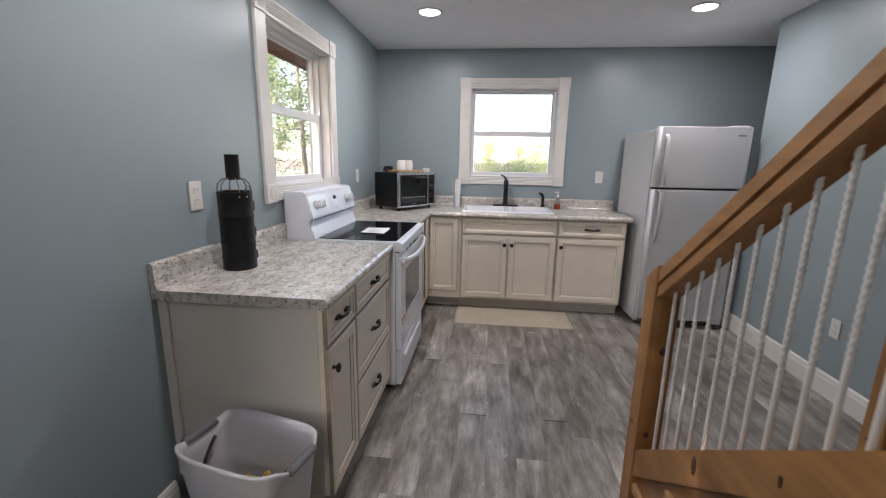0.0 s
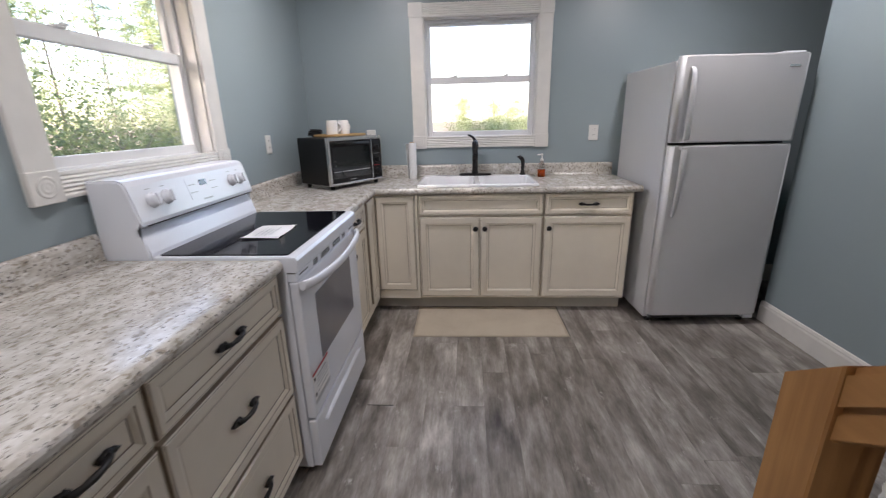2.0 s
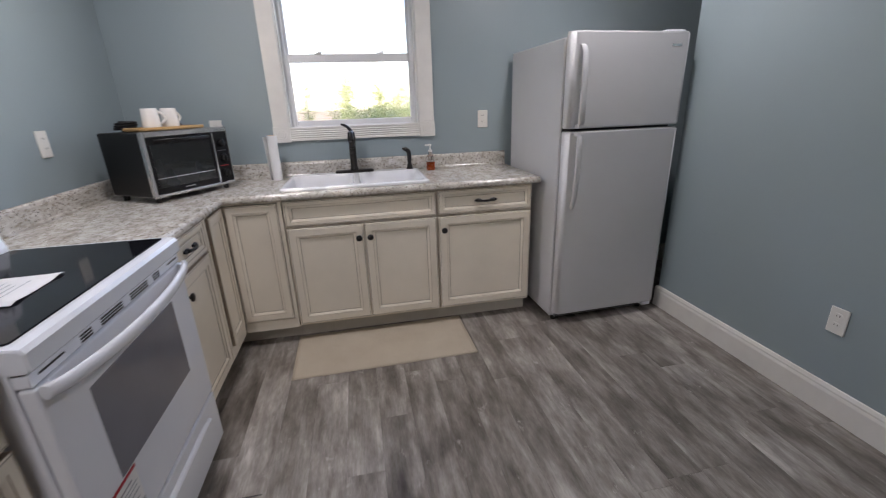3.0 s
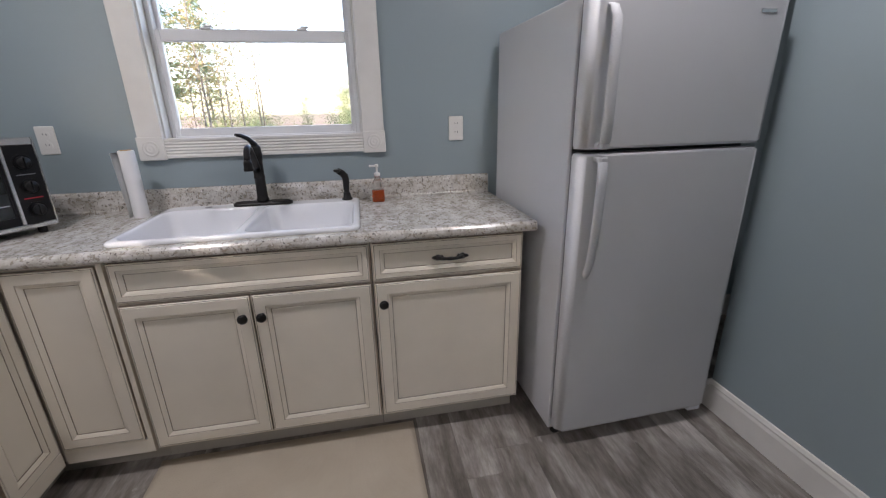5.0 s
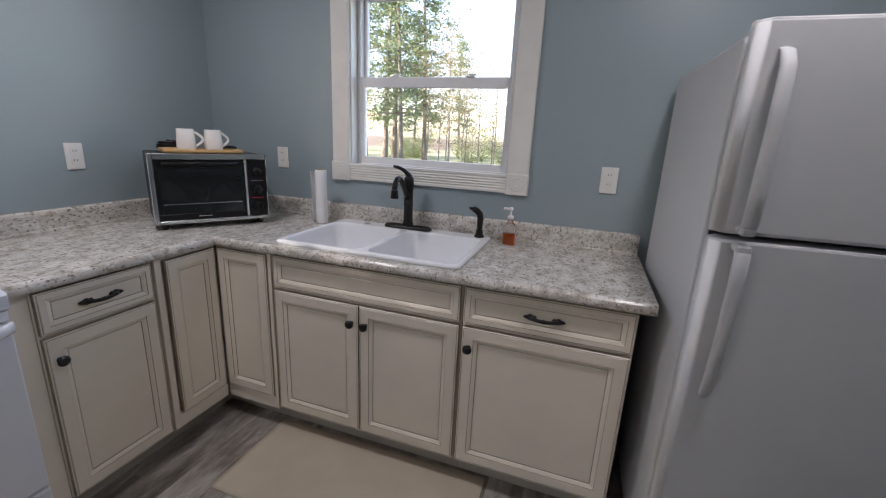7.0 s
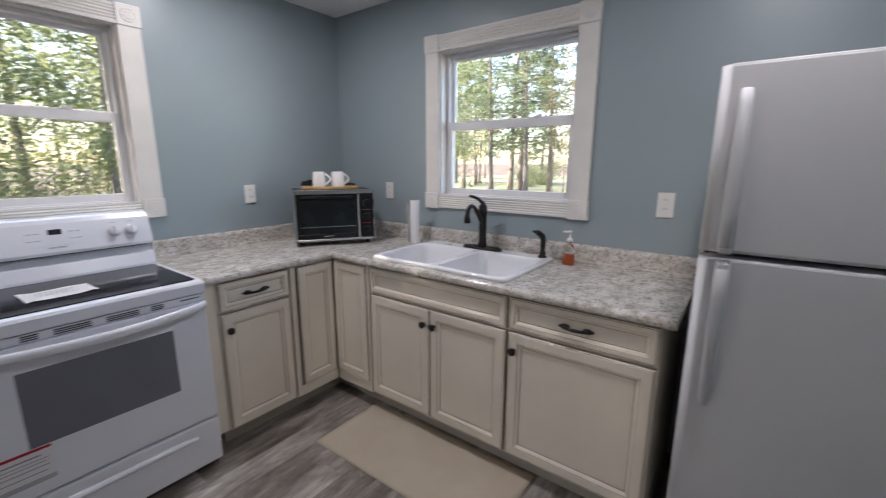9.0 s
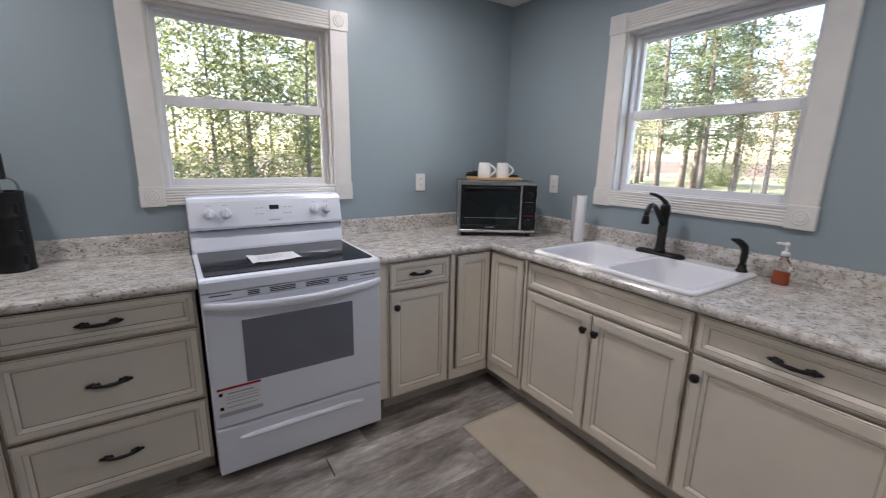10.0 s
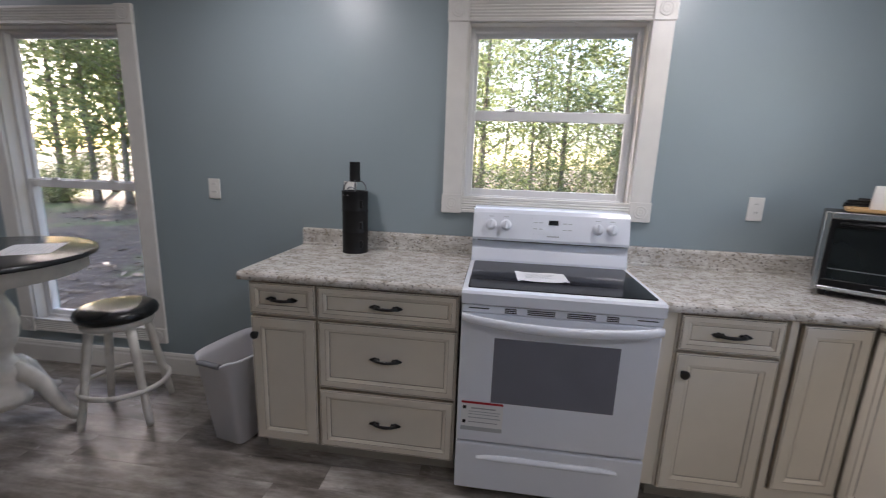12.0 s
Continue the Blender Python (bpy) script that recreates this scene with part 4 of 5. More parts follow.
# ---- refrigerator ----
FX0, FX1 = 2.479, 3.186
o = thing("refrigerator", Matrix.Translation((FX0 - 0.021, -0.055, 0)) @ pose(0, 0, 0, 0, 0, 1.7), "white top-freezer refrigerator standing by the partition wall", "refrigerator")
FW = FX1 - FX0
bm = B()
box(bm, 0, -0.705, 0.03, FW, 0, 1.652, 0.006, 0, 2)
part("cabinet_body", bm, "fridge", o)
bm = B()
box(bm, 0.012, -0.712, 0.08, FW - 0.012, -0.705, 1.64)
part("gasket", bm, "gap", o, "dark door seal")
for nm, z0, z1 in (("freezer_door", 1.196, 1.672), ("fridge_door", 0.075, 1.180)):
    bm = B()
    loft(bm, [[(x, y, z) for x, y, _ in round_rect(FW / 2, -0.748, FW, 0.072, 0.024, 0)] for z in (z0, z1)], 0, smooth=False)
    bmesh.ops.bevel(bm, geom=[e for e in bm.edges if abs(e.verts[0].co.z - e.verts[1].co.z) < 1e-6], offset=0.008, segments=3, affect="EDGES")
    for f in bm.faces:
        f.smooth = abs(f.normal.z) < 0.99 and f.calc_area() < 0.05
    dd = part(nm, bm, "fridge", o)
    if nm == "freezer_door":
        prof = [(1.205, 0.030, 0.017), (1.225, 0.046, 0.018), (1.30, 0.050, 0.0175), (1.45, 0.050, 0.0165), (1.57, 0.044, 0.0155), (1.605, 0.022, 0.014), (1.612, 0.002, 0.012)]
    else:
        prof = [(1.172, 0.030, 0.017), (1.152, 0.046, 0.018), (1.08, 0.048, 0.0175), (0.95, 0.044, 0.0165), (0.82, 0.030, 0.015), (0.765, 0.012, 0.0125), (0.745, 0.001, 0.009)]
    bm = B()
    rings = []
    for z, out, r in prof:
        rings.append([(0.060 + r * math.cos(a), -0.784 - out + 0.011 * math.sin(a) + 0.009, z) for a in [2 * math.pi * j / 14 for j in range(14)]])
    loft(bm, rings, 0, smooth=True)
    zz = 1.208 if nm == "freezer_door" else 1.166
    box(bm, 0.044, -0.826, zz - 0.010, 0.076, -0.780, zz + 0.010, 0.005)
    part("handle", bm, "fridge", dd, "white moulded handle")
    if nm == "freezer_door":
        bm = B()
        box(bm, FW - 0.115, -0.7858, 1.600, FW - 0.055, -0.7835, 1.612, 0.0008)
        part("badge", bm, "steel", dd)
bm = B()
box(bm, FW - 0.14, -0.76, 1.6725, FW - 0.02, -0.66, 1.684, 0.004)
box(bm, FW - 0.15, -0.70, 1.652, FW - 0.01, -0.60, 1.675, 0.004)
part("hinge_cover", bm, "white", o)
bm = B()
box(bm, 0.03, -0.720, 0.025, FW - 0.03, -0.700, 0.072, 0.003)
gr = part("toe_grille", bm, "grey_plastic", o)
for k in range(4):
    bm = B()
    box(bm, 0.05, -0.7225, 0.032 + 0.01 * k, FW - 0.05, -0.7195, 0.036 + 0.01 * k)
    part("grille_slat", bm, "gap", gr)
bm = B()
box(bm, FW - 0.075, -0.775, 0.045, FW - 0.012, -0.700, 0.0735, 0.004)
part("bottom_hinge", bm, "white", o)
for x in (0.04, FW - 0.04):
    for y in (-0.69, -0.05):
        bm = B()
        lathe(bm, [(0.018, 0), (0.018, 0.03)], 12, (x, y, 0))
        part("foot", bm, "rubber", o)

# ---- rug ----
o = thing("kitchen_rug", Matrix.Translation((1.42, -0.79, 0)) @ pose(0, 0, 0, 0, 0, 0.6), "flat beige woven rug on the floor before the sink", "rug")
bm = B()
nx, ny = 40, 18
vs = [[bm.verts.new((-0.508 + 1.016 * i / nx + 0.0015 * noise.noise((0, j * 0.3, 3)) * (i in (0, nx)), -0.222 + 0.444 * j / ny + 0.002 * noise.noise((i * 0.2, 0, 7)) * (j in (0, ny)), 0.0065 + 0.0012 * noise.noise((i * 0.3, j * 0.3, 1)))) for j in range(ny + 1)] for i in range(nx + 1)]
for i in range(nx):
    for j in range(ny):
        bm.faces.new((vs[i][j], vs[i + 1][j], vs[i + 1][j + 1], vs[i][j + 1])).smooth = True
rim = [e for e in bm.edges if e.is_boundary]
low = bmesh.ops.extrude_edge_only(bm, edges=rim)["geom"]
for v in low:
    if isinstance(v, bmesh.types.BMVert):
        v.co.z = 0.0006
part("woven_mat", bm, "rug", o)


# ---- things on the worktops ----
def toaster_oven(m):
    """Local: front faces -y, width along x, base at z=0."""
    W, D, h = 0.495, 0.33, 0.333
    o = thing("toaster_oven", m, "black toaster oven with steel trim and a glass door", "toaster oven")
    for x in (-W / 2 + 0.04, W / 2 - 0.04):
        for y in (-D / 2 + 0.04, D / 2 - 0.04):
            bm = B()
            lathe(bm, [(0.013, -0.0115), (0.015, 0.018)], 12, (x, y, 0))
            part("foot", bm, "rubber", o)
    bm = B()
    box(bm, -W / 2 + 0.004, -D / 2 + 0.02, 0.018, W / 2 - 0.004, D / 2, h, 0.008, 0, 2)
    part("body", bm, "black", o)
    yf = -D / 2
    bm = B()
    x0, x1, z0, z1 = -W / 2, W / 2, 0.016, h + 0.003
    for q in ((x0, z0, x0 + 0.020, z1), (x1 - 0.006, z0, x1, z1), (x0 + 0.020, z1 - 0.026, x1 - 0.006, z1), (x0 + 0.020, z0, x1 - 0.006, z0 + 0.016), (x1 - 0.105, z0 + 0.016, x1 - 0.093, z1 - 0.026)):
        box(bm, q[0], yf, q[1], q[2], yf + 0.024, q[3], 0.003)
    part("front_trim", bm, "steel", o, "brushed steel front trim")
    dx0, dx1 = x0 + 0.020, x1 - 0.106
    bm = B()
    for q in ((dx0, z0 + 0.018, dx1, z0 + 0.046), (dx0, z1 - 0.062, dx1, z1 - 0.027), (dx0, z0 + 0.046, dx0 + 0.018, z1 - 0.062), (dx1 - 0.012, z0 + 0.046, dx1, z1 - 0.062)):
        box(bm, q[0], yf + 0.004, q[1], q[2], yf + 0.018, q[3], 0.002)
    door = part("oven_door", bm, "black", o)
    bm = B()
    box(bm, dx0 + 0.018, yf + 0.008, z0 + 0.046, dx1 - 0.012, yf + 0.012, z1 - 0.062)
    part("door_glass", bm, "toaster_glass", door, "dark glass")
    bm = B()
    tube(bm, [(dx0 + 0.03, yf - 0.016, z1 - 0.043), (dx1 - 0.03, yf - 0.016, z1 - 0.043)], 0.0075, 12)
    for x in (dx0 + 0.06, dx1 - 0.06):
        tube(bm, [(x, yf + 0.006, z1 - 0.043), (x, yf - 0.016, z1 - 0.043)], 0.006, 8)
    part("door_handle", bm, "black", door)
    bm = B()
    box(bm, dx0 + 0.022, yf + 0.0072, 0.105, dx1 - 0.016, yf + 0.0079, 0.109)
    part("rack_edge", bm, "steel", door, "steel rack edge")
    bm = B()
    box(bm, (dx0 + dx1) / 2 - 0.028, yf + 0.003, z0 + 0.030, (dx0 + dx1) / 2 + 0.028, yf + 0.0043, z0 + 0.034)
    part("badge", bm, "label_grey", door)
    bm = B()
    box(bm, x1 - 0.093, yf + 0.006, z0 + 0.016, x1 - 0.006, yf + 0.020, z1 - 0.026, 0.001)
    panel = part("control_panel", bm, "black", o)
    for z in (0.08, 0.165, 0.250):
        bm = B()
        lathe(bm, [(0.030, yf + 0.0062), (0.030, yf + 0.0052), (0.028, yf + 0.0048), (0.028, yf + 0.0062)], 24, (x1 - 0.05, 0, z), 0, "y")
        part("dial_ring", bm, "black", panel)
        bm = B()
        lathe(bm, [(0.022, yf + 0.006), (0.021, yf - 0.008), (0.019, yf - 0.011), (0.001, yf - 0.012)], 24, (x1 - 0.05, 0, z), 0, "y")
        box(bm, x1 - 0.0525, yf - 0.017, z - 0.018, x1 - 0.0475, yf - 0.010, z + 0.018, 0.001)
        part("dial", bm, "black", panel)
    for z in (0.123, 0.208):
        bm = B()
        box(bm, x1 - 0.078, yf + 0.0052, z - 0.002, x1 - 0.022, yf + 0.0062, z + 0.002)
        part("dial_label", bm, "red" if z < 0.15 else "grey_plastic", panel)
    return o


TM = Matrix.Translation((0.362, -0.402, 0.9265)) @ pose(0, 0, 0, 0, 0, 57.1)
toaster_oven(TM)
o = thing("serving_tray", TM @ Matrix.Translation((-0.015, -0.03, 0.3366)), "bamboo serving tray lying on the toaster oven", "tray")
bm = B()
loft(bm, [round_rect(0, 0, 0.345 - 2 * i, 0.175 - 2 * i, 0.02, z, 5) for i, z in ((0.004, 0), (0, 0.004), (0, 0.014), (0.002, 0.016), (0.012, 0.016), (0.015, 0.009))])
part("tray_board", bm, "bamboo", o)


def mug(m):
    o = thing("coffee_mug", m, "white china mug with a loop handle, on the tray", "mug", "mugs on the tray")
    bm = B()
    lathe(bm, [(0.001, 0.0), (0.036, 0.0), (0.040, 0.003), (0.0415, 0.008), (0.0412, 0.030), (0.0402, 0.050), (0.0388, 0.070), (0.0368, 0.096), (0.0355, 0.098), (0.034, 0.097), (0.037, 0.05), (0.037, 0.01), (0.001, 0.008)], 32)
    part("cup", bm, "china", o)
    bm = B()
    pts = [(0.036 + 0.033 * math.sin(math.pi * k / 10) + 0.002, 0, 0.084 - 0.066 * k / 10) for k in range(11)]
    tube(bm, pts, 0.0062, 10)
    part("handle", bm, "china", o)
    return o


mg = mug(TM @ Matrix.Translation((-0.075, -0.02, 0.346)) @ pose(0, 0, 0, 0, 0, -12))
copy_thing(mg, TM @ Matrix.Translation((0.045, 0.0, 0.346)) @ pose(0, 0, 0, 0, 0, 10))
o = thing("power_cord", TM @ Matrix.Translation((-0.13, 0.10, 0.3335)), "black coiled power cord on top of the toaster oven", "cord")
bm = B()
pts = [(0.05 * math.cos(a) * (1 + 0.1 * math.sin(a * 0.7)), 0.03 * math.sin(a), 0.012 + 0.0035 * a / 2) for a in [k * 0.35 for k in range(60)]]
tube(bm, pts, 0.0065, 8)
part("coil", bm, "black", o)
bm = B()
box(bm, -0.02, -0.018, 0.0, 0.02, 0.018, 0.03, 0.005)
part("plug", bm, "black", o)
o = thing("bowl_lid", TM @ Matrix.Translation((0.135, 0.09, 0.3337)), "small round black lid behind the mugs", "lid")
bm = B()
lathe(bm, [(0.035, 0.0), (0.036, 0.02), (0.03, 0.03), (0.001, 0.034)], 20)
part("cap", bm, "black", o)

# paper towel roll
o = thing("paper_towel_roll", Matrix.Translation((0.850, -0.135, 0.9145)), "slim white paper towel roll standing by the sink", "paper towel")
bm = B()
lathe(bm, [(0.0285, 0.0), (0.0292, 0.004), (0.029, 0.14), (0.0292, 0.276), (0.028, 0.279), (0.0205, 0.279), (0.0195, 0.268)], 32)
part("roll", bm, "paper", o)
bm = B()
lathe(bm, [(0.0205, 0.2775), (0.0208, 0.281), (0.019, 0.281), (0.019, 0.2775)], 20)
part("core", bm, "bamboo", o)
bm = B()
vs = [[bm.verts.new((-0.0292 - 0.022 * math.sin(i / 5 * 2.2) * (0.35 + 0.65 * j / 6), -0.004 - 0.022 * i / 5, 0.003 + 0.268 * j / 6)) for j in range(7)] for i in range(6)]
for i in range(5):
    for j in range(6):
        bm.faces.new((vs[i][j], vs[i + 1][j], vs[i + 1][j + 1], vs[i][j + 1])).smooth = True
bmesh.ops.solidify(bm, geom=bm.faces[:], thickness=0.0008)
part("loose_sheet", bm, "paper", o)

# soap pump
o = thing("soap_dispenser", Matrix.Translation((1.858, -0.098, 0.9145)), "clear pump bottle with a little orange soap", "soap bottle")
bm = B()
loft(bm, [round_rect(0, 0, 0.058 * k, 0.038 * k, 0.014 * k, z, 4) for k, z in ((0.9, 0.0), (1.0, 0.004), (1.0, 0.075), (0.92, 0.088), (0.6, 0.103), (0.44, 0.108), (0.44, 0.122))], 0, smooth=True)
part("bottle", bm, "bottle_glass", o)
bm = B()
loft(bm, [round_rect(0, 0, 0.054 * k, 0.034 * k, 0.012 * k, z, 4) for k, z in ((0.9, 0.002), (1.0, 0.005), (1.0, 0.056))], 0, smooth=True)
part("soap", bm, "soap", o, "orange liquid soap")
bm = B()
lathe(bm, [(0.0145, 0.121), (0.0145, 0.134), (0.011, 0.138), (0.0045, 0.139), (0.0045, 0.162), (0.009, 0.163), (0.009, 0.174), (0.006, 0.177), (0.001, 0.177)], 18)
box(bm, -0.036, -0.0055, 0.164, 0.0, 0.0055, 0.174, 0.003)
part("pump", bm, "china", o, "white plastic pump")

# bottle-shaped cork holder
o = thing("bottle_cork_holder", Matrix.Translation((0.125, -2.762, 0.9145)), "black tin bottle-shaped cork holder with wire shoulders", "decoration")
bm = B()
lathe(bm, [(0.001, 0.0), (0.066, 0.0), (0.068, 0.006), (0.0665, 0.008), (0.0665, 0.105), (0.068, 0.108), (0.068, 0.114), (0.0665, 0.117), (0.0665, 0.218), (0.068, 0.221), (0.068, 0.227), (0.0665, 0.230), (0.0672, 0.319), (0.0695, 0.324), (0.066, 0.325), (0.062, 0.318), (0.062, 0.24)], 36)
part("body", bm, "tin", o)
bm = B()
lathe(bm, [(0.028, 0.372), (0.029, 0.376), (0.0275, 0.380), (0.027, 0.468), (0.0285, 0.472), (0.0255, 0.473), (0.024, 0.44)], 24)
part("neck", bm, "tin", o)
for k in range(6):
    a = 2 * math.pi * k / 6 + 0.3
    bm = B()
    pts = [(r * math.cos(a), r * math.sin(a), z) for r, z in ((0.064, 0.316), (0.0655, 0.335), (0.062, 0.352), (0.052, 0.366), (0.040, 0.374), (0.028, 0.378))]
    tube(bm, pts, 0.0026, 8)
    part("shoulder_wire", bm, "grey_plastic", o)
bm = B()
tube(bm, [(0.06 + 0.0 * k, 0.022 * math.cos(k * math.pi / 8), 0.325 + 0.022 * math.sin(k * math.pi / 8)) for k in range(9)], 0.0028, 8)
part("ring_handle", bm, "grey_plastic", o)
for a in (-0.75, -0.25):
    bm = B()
    lathe(bm, [(0.004, 0.0), (0.004, 0.0015), (0.001, 0.003)], 10)
    bmesh.ops.transform(bm, matrix=Matrix.Translation((0.0668 * math.cos(a), 0.0668 * math.sin(a), 0.305)) @ pose(0, 0, 0, 0, 90, math.degrees(a)), verts=bm.verts)
    part("rivet", bm, "steel", o)
for dz in (0.05, 0.15, 0.26):
    bm = B()
    box(bm, 0.040, 0.040, dz - 0.02, 0.052, 0.056, dz + 0.02, 0.003)
    part("latch", bm, "tin", o)

# ---- waste bin ----
def oval_ring(w, d, z, dip=0.0, n=48, e=3.2):
    """A soft-cornered oblong; both short ends dip for the grips."""
    out = []
    for k in range(n):
        a = 2 * math.pi * k / n
        c, s = math.cos(a), math.sin(a)
        x = w / 2 * abs(c) ** (2 / e) * (1 if c > 0 else -1)
        y = d / 2 * abs(s) ** (2 / e) * (1 if s > 0 else -1)
        out.append((x, y, z - dip * max(0.0, 1 - (y / (0.34 * d)) ** 4) * (abs(x) > 0.40 * w)))
    return out


o = thing("waste_bin", Matrix.Translation((0.415, -3.252, 0)) @ pose(0, 0, 0, 0, 0, -12), "light grey plastic waste bin with dark grips, against the cabinet", "bin")
bm = B()
loft(bm, [oval_ring(0.275, 0.175, 0.0, e=7), oval_ring(0.285, 0.185, 0.006, e=7), oval_ring(0.385, 0.25, 0.40, e=6), oval_ring(0.39, 0.255, 0.43, 0.018, e=5), oval_ring(0.425, 0.285, 0.455, 0.022, e=3.8), oval_ring(0.428, 0.287, 0.466, 0.022, e=3.8), oval_ring(0.414, 0.273, 0.469, 0.022, e=3.8), oval_ring(0.384, 0.248, 0.43, 0.018, e=5), oval_ring(0.378, 0.242, 0.40, e=6), oval_ring(0.276, 0.176, 0.012, e=7)], 0, smooth=False)
for f in bm.faces:
    f.smooth = f.calc_center_median().z > 0.41
tub = part("tub", bm, "bin", o)
for s in (-1, 1):
    bm = B()
    rings = []
    for k in range(9):
        y = -0.062 + 0.124 * k / 8
        x = s * 0.208
        rings.append([(x + 0.017 * math.cos(a), y, 0.447 + 0.012 * math.sin(a)) for a in [2 * math.pi * j / 12 for j in range(12)]])
    loft(bm, rings, 0, smooth=True)
    part("grip", bm, "grey_plastic", o, "dark grey soft grip")
bm = B()
tube(bm, [(-0.176 + 0.0035 * k, 0.03 - 0.014 * k, 0.415 - 0.006 * k - 0.001 * k * k) for k in range(9)], 0.006, 8)
part("liner_band", bm, "purple", o, "dark band of the bin liner")
o2 = thing("food_wrapper", Matrix.Translation((0.43, -3.262, 0.0125)) @ pose(0, 0, 0, 0, 0, 20), "crumpled yellow wrapper lying in the waste bin", "rubbish")
bm = B()
bmesh.ops.create_icosphere(bm, subdivisions=4, radius=0.072)
for v in bm.verts:
    v.co *= 1 + 0.45 * noise.noise(v.co * 30)
    v.co.z = max(-0.07, v.co.z) * 2.2 + 0.154
part("wrapper", bm, "yellow", o2)


# ---- bar stool and table ----
def bar_stool(m):
    o = thing("bar_stool", m, "white wooden stool with a round black vinyl seat", "stool")
    bm = B()
    lathe(bm, [(0.001, 0.553), (0.150, 0.553), (0.168, 0.556), (0.180, 0.568), (0.183, 0.585), (0.176, 0.602), (0.155, 0.614), (0.10, 0.621), (0.001, 0.623)], 40)
    part("seat", bm, "seat", o, "glossy black vinyl cushion")
    bm = B()
    lathe(bm, [(0.001, 0.515), (0.145, 0.515), (0.158, 0.52), (0.16, 0.54), (0.155, 0.553), (0.001, 0.5535)], 36)
    part("seat_frame", bm, "distress", o)
    for k in range(4):
        a = math.pi / 4 + k * math.pi / 2
        c, s_ = math.cos(a), math.sin(a)
        bm = B()
        rings = []
        for z, r, q in ((0.0, 0.218, 0.0155), (0.03, 0.212, 0.017), (0.08, 0.203, 0.0195), (0.16, 0.188, 0.0175), (0.19, 0.183, 0.0205), (0.215, 0.179, 0.0185), (0.40, 0.148, 0.021), (0.518, 0.128, 0.022)):
            rings.append([(r * c + q * math.cos(t), r * s_ + q * math.sin(t), z) for t in [2 * math.pi * j / 12 for j in range(12)]])
        loft(bm, rings, 0, smooth=True)
        part("leg", bm, "distress", o)
    bm = B()
    R = 0.196
    tube(bm, [(R * math.cos(2 * math.pi * k / 48), R * math.sin(2 * math.pi * k / 48), 0.185) for k in range(49)], 0.0135, 10)
    part("foot_ring", bm, "distress", o)
    return o


bar_stool(Matrix.Translation((0.415, -3.955, 0)) @ pose(0, 0, 0, 0, 0, 22))


def bar_table(m):
    o = thing("bar_table", m, "round pedestal table with dark top and distressed white base", "table")
    bm = B()
    lathe(bm, [(0.001, 0.876), (0.44, 0.876), (0.455, 0.880), (0.458, 0.890), (0.455, 0.900), (0.447, 0.905), (0.001, 0.906)], 64)
    part("tabletop", bm, "tabletop", o, "dark glossy round top")
    bm = B()
    lathe(bm, [(0.001, 0.80), (0.40, 0.80), (0.41, 0.806), (0.41, 0.868), (0.425, 0.876), (0.001, 0.8765)], 64)
    part("apron", bm, "distress", o)
    bm = B()
    lathe(bm, [(0.11, 0.12), (0.115, 0.16), (0.105, 0.19), (0.09, 0.22), (0.10, 0.26), (0.115, 0.30), (0.105, 0.33), (0.07, 0.36), (0.068, 0.40), (0.085, 0.43), (0.10, 0.47), (0.112, 0.54), (0.106, 0.60), (0.085, 0.66), (0.07, 0.69), (0.09, 0.715), (0.095, 0.74), (0.11, 0.76), (0.13, 0.80)], 32)
    part("pedestal", bm, "distress", o)
    for k in range(4):
        a = math.radians(8) + k * math.pi / 2
        c, s_ = math.cos(a), math.sin(a)
        bm = B()
        pts = [(0.07, 0.30), (0.13, 0.275), (0.19, 0.22), (0.235, 0.14), (0.275, 0.075), (0.315, 0.042), (0.345, 0.036)]
        rings = []
        for i, (r, z) in enumerate(pts):
            hh, ww = 0.055 - 0.0055 * i, 0.034 - 0.0015 * i
            nx, nz = (0.5, 0.85)
            ring = []
            for t in [2 * math.pi * j / 12 for j in range(12)]:
                u, v = ww * math.cos(t), hh * math.sin(t)
                ring.append(((r + v * nx) * c - u * s_, (r + v * nx) * s_ + u * c, max(0.001, z + v * nz)))
            rings.append(ring)
        loft(bm, rings, 0, smooth=True)
        part("leg", bm, "distress", o)
    return o


bar_table(Matrix.Translation((0.63, -4.45, 0)) @ pose(0, 0, 0, 0, 0, 8))
o = thing("paper_sheet", Matrix.Translation((0.50, -4.30, 0.9065)) @ pose(0, 0, 0, 0, 0, 35), "white printed paper sheet lying on the dark table", "paper")
bm = B()
box(bm, -0.14, -0.108, 0.0, 0.14, 0.108, 0.0012)
part("sheet", bm, "paper", o)
for k in range(7):
    bm = B()
    box(bm, -0.11, 0.07 - 0.022 * k, 0.0012, 0.11 - 0.03 * (k % 3), 0.074 - 0.022 * k, 0.0015)
    part("text_bar", bm, "label_grey", o)


# ---- stairs ----
SL = 0.77
NX, NY = 1.796, -2.903
stairs = thing("staircase", Matrix.Translation((1.752, -2.95, 0)), "open pine staircase with white rope-turned balusters", "stairs")
SO = Vector((1.752, -2.95, 0))


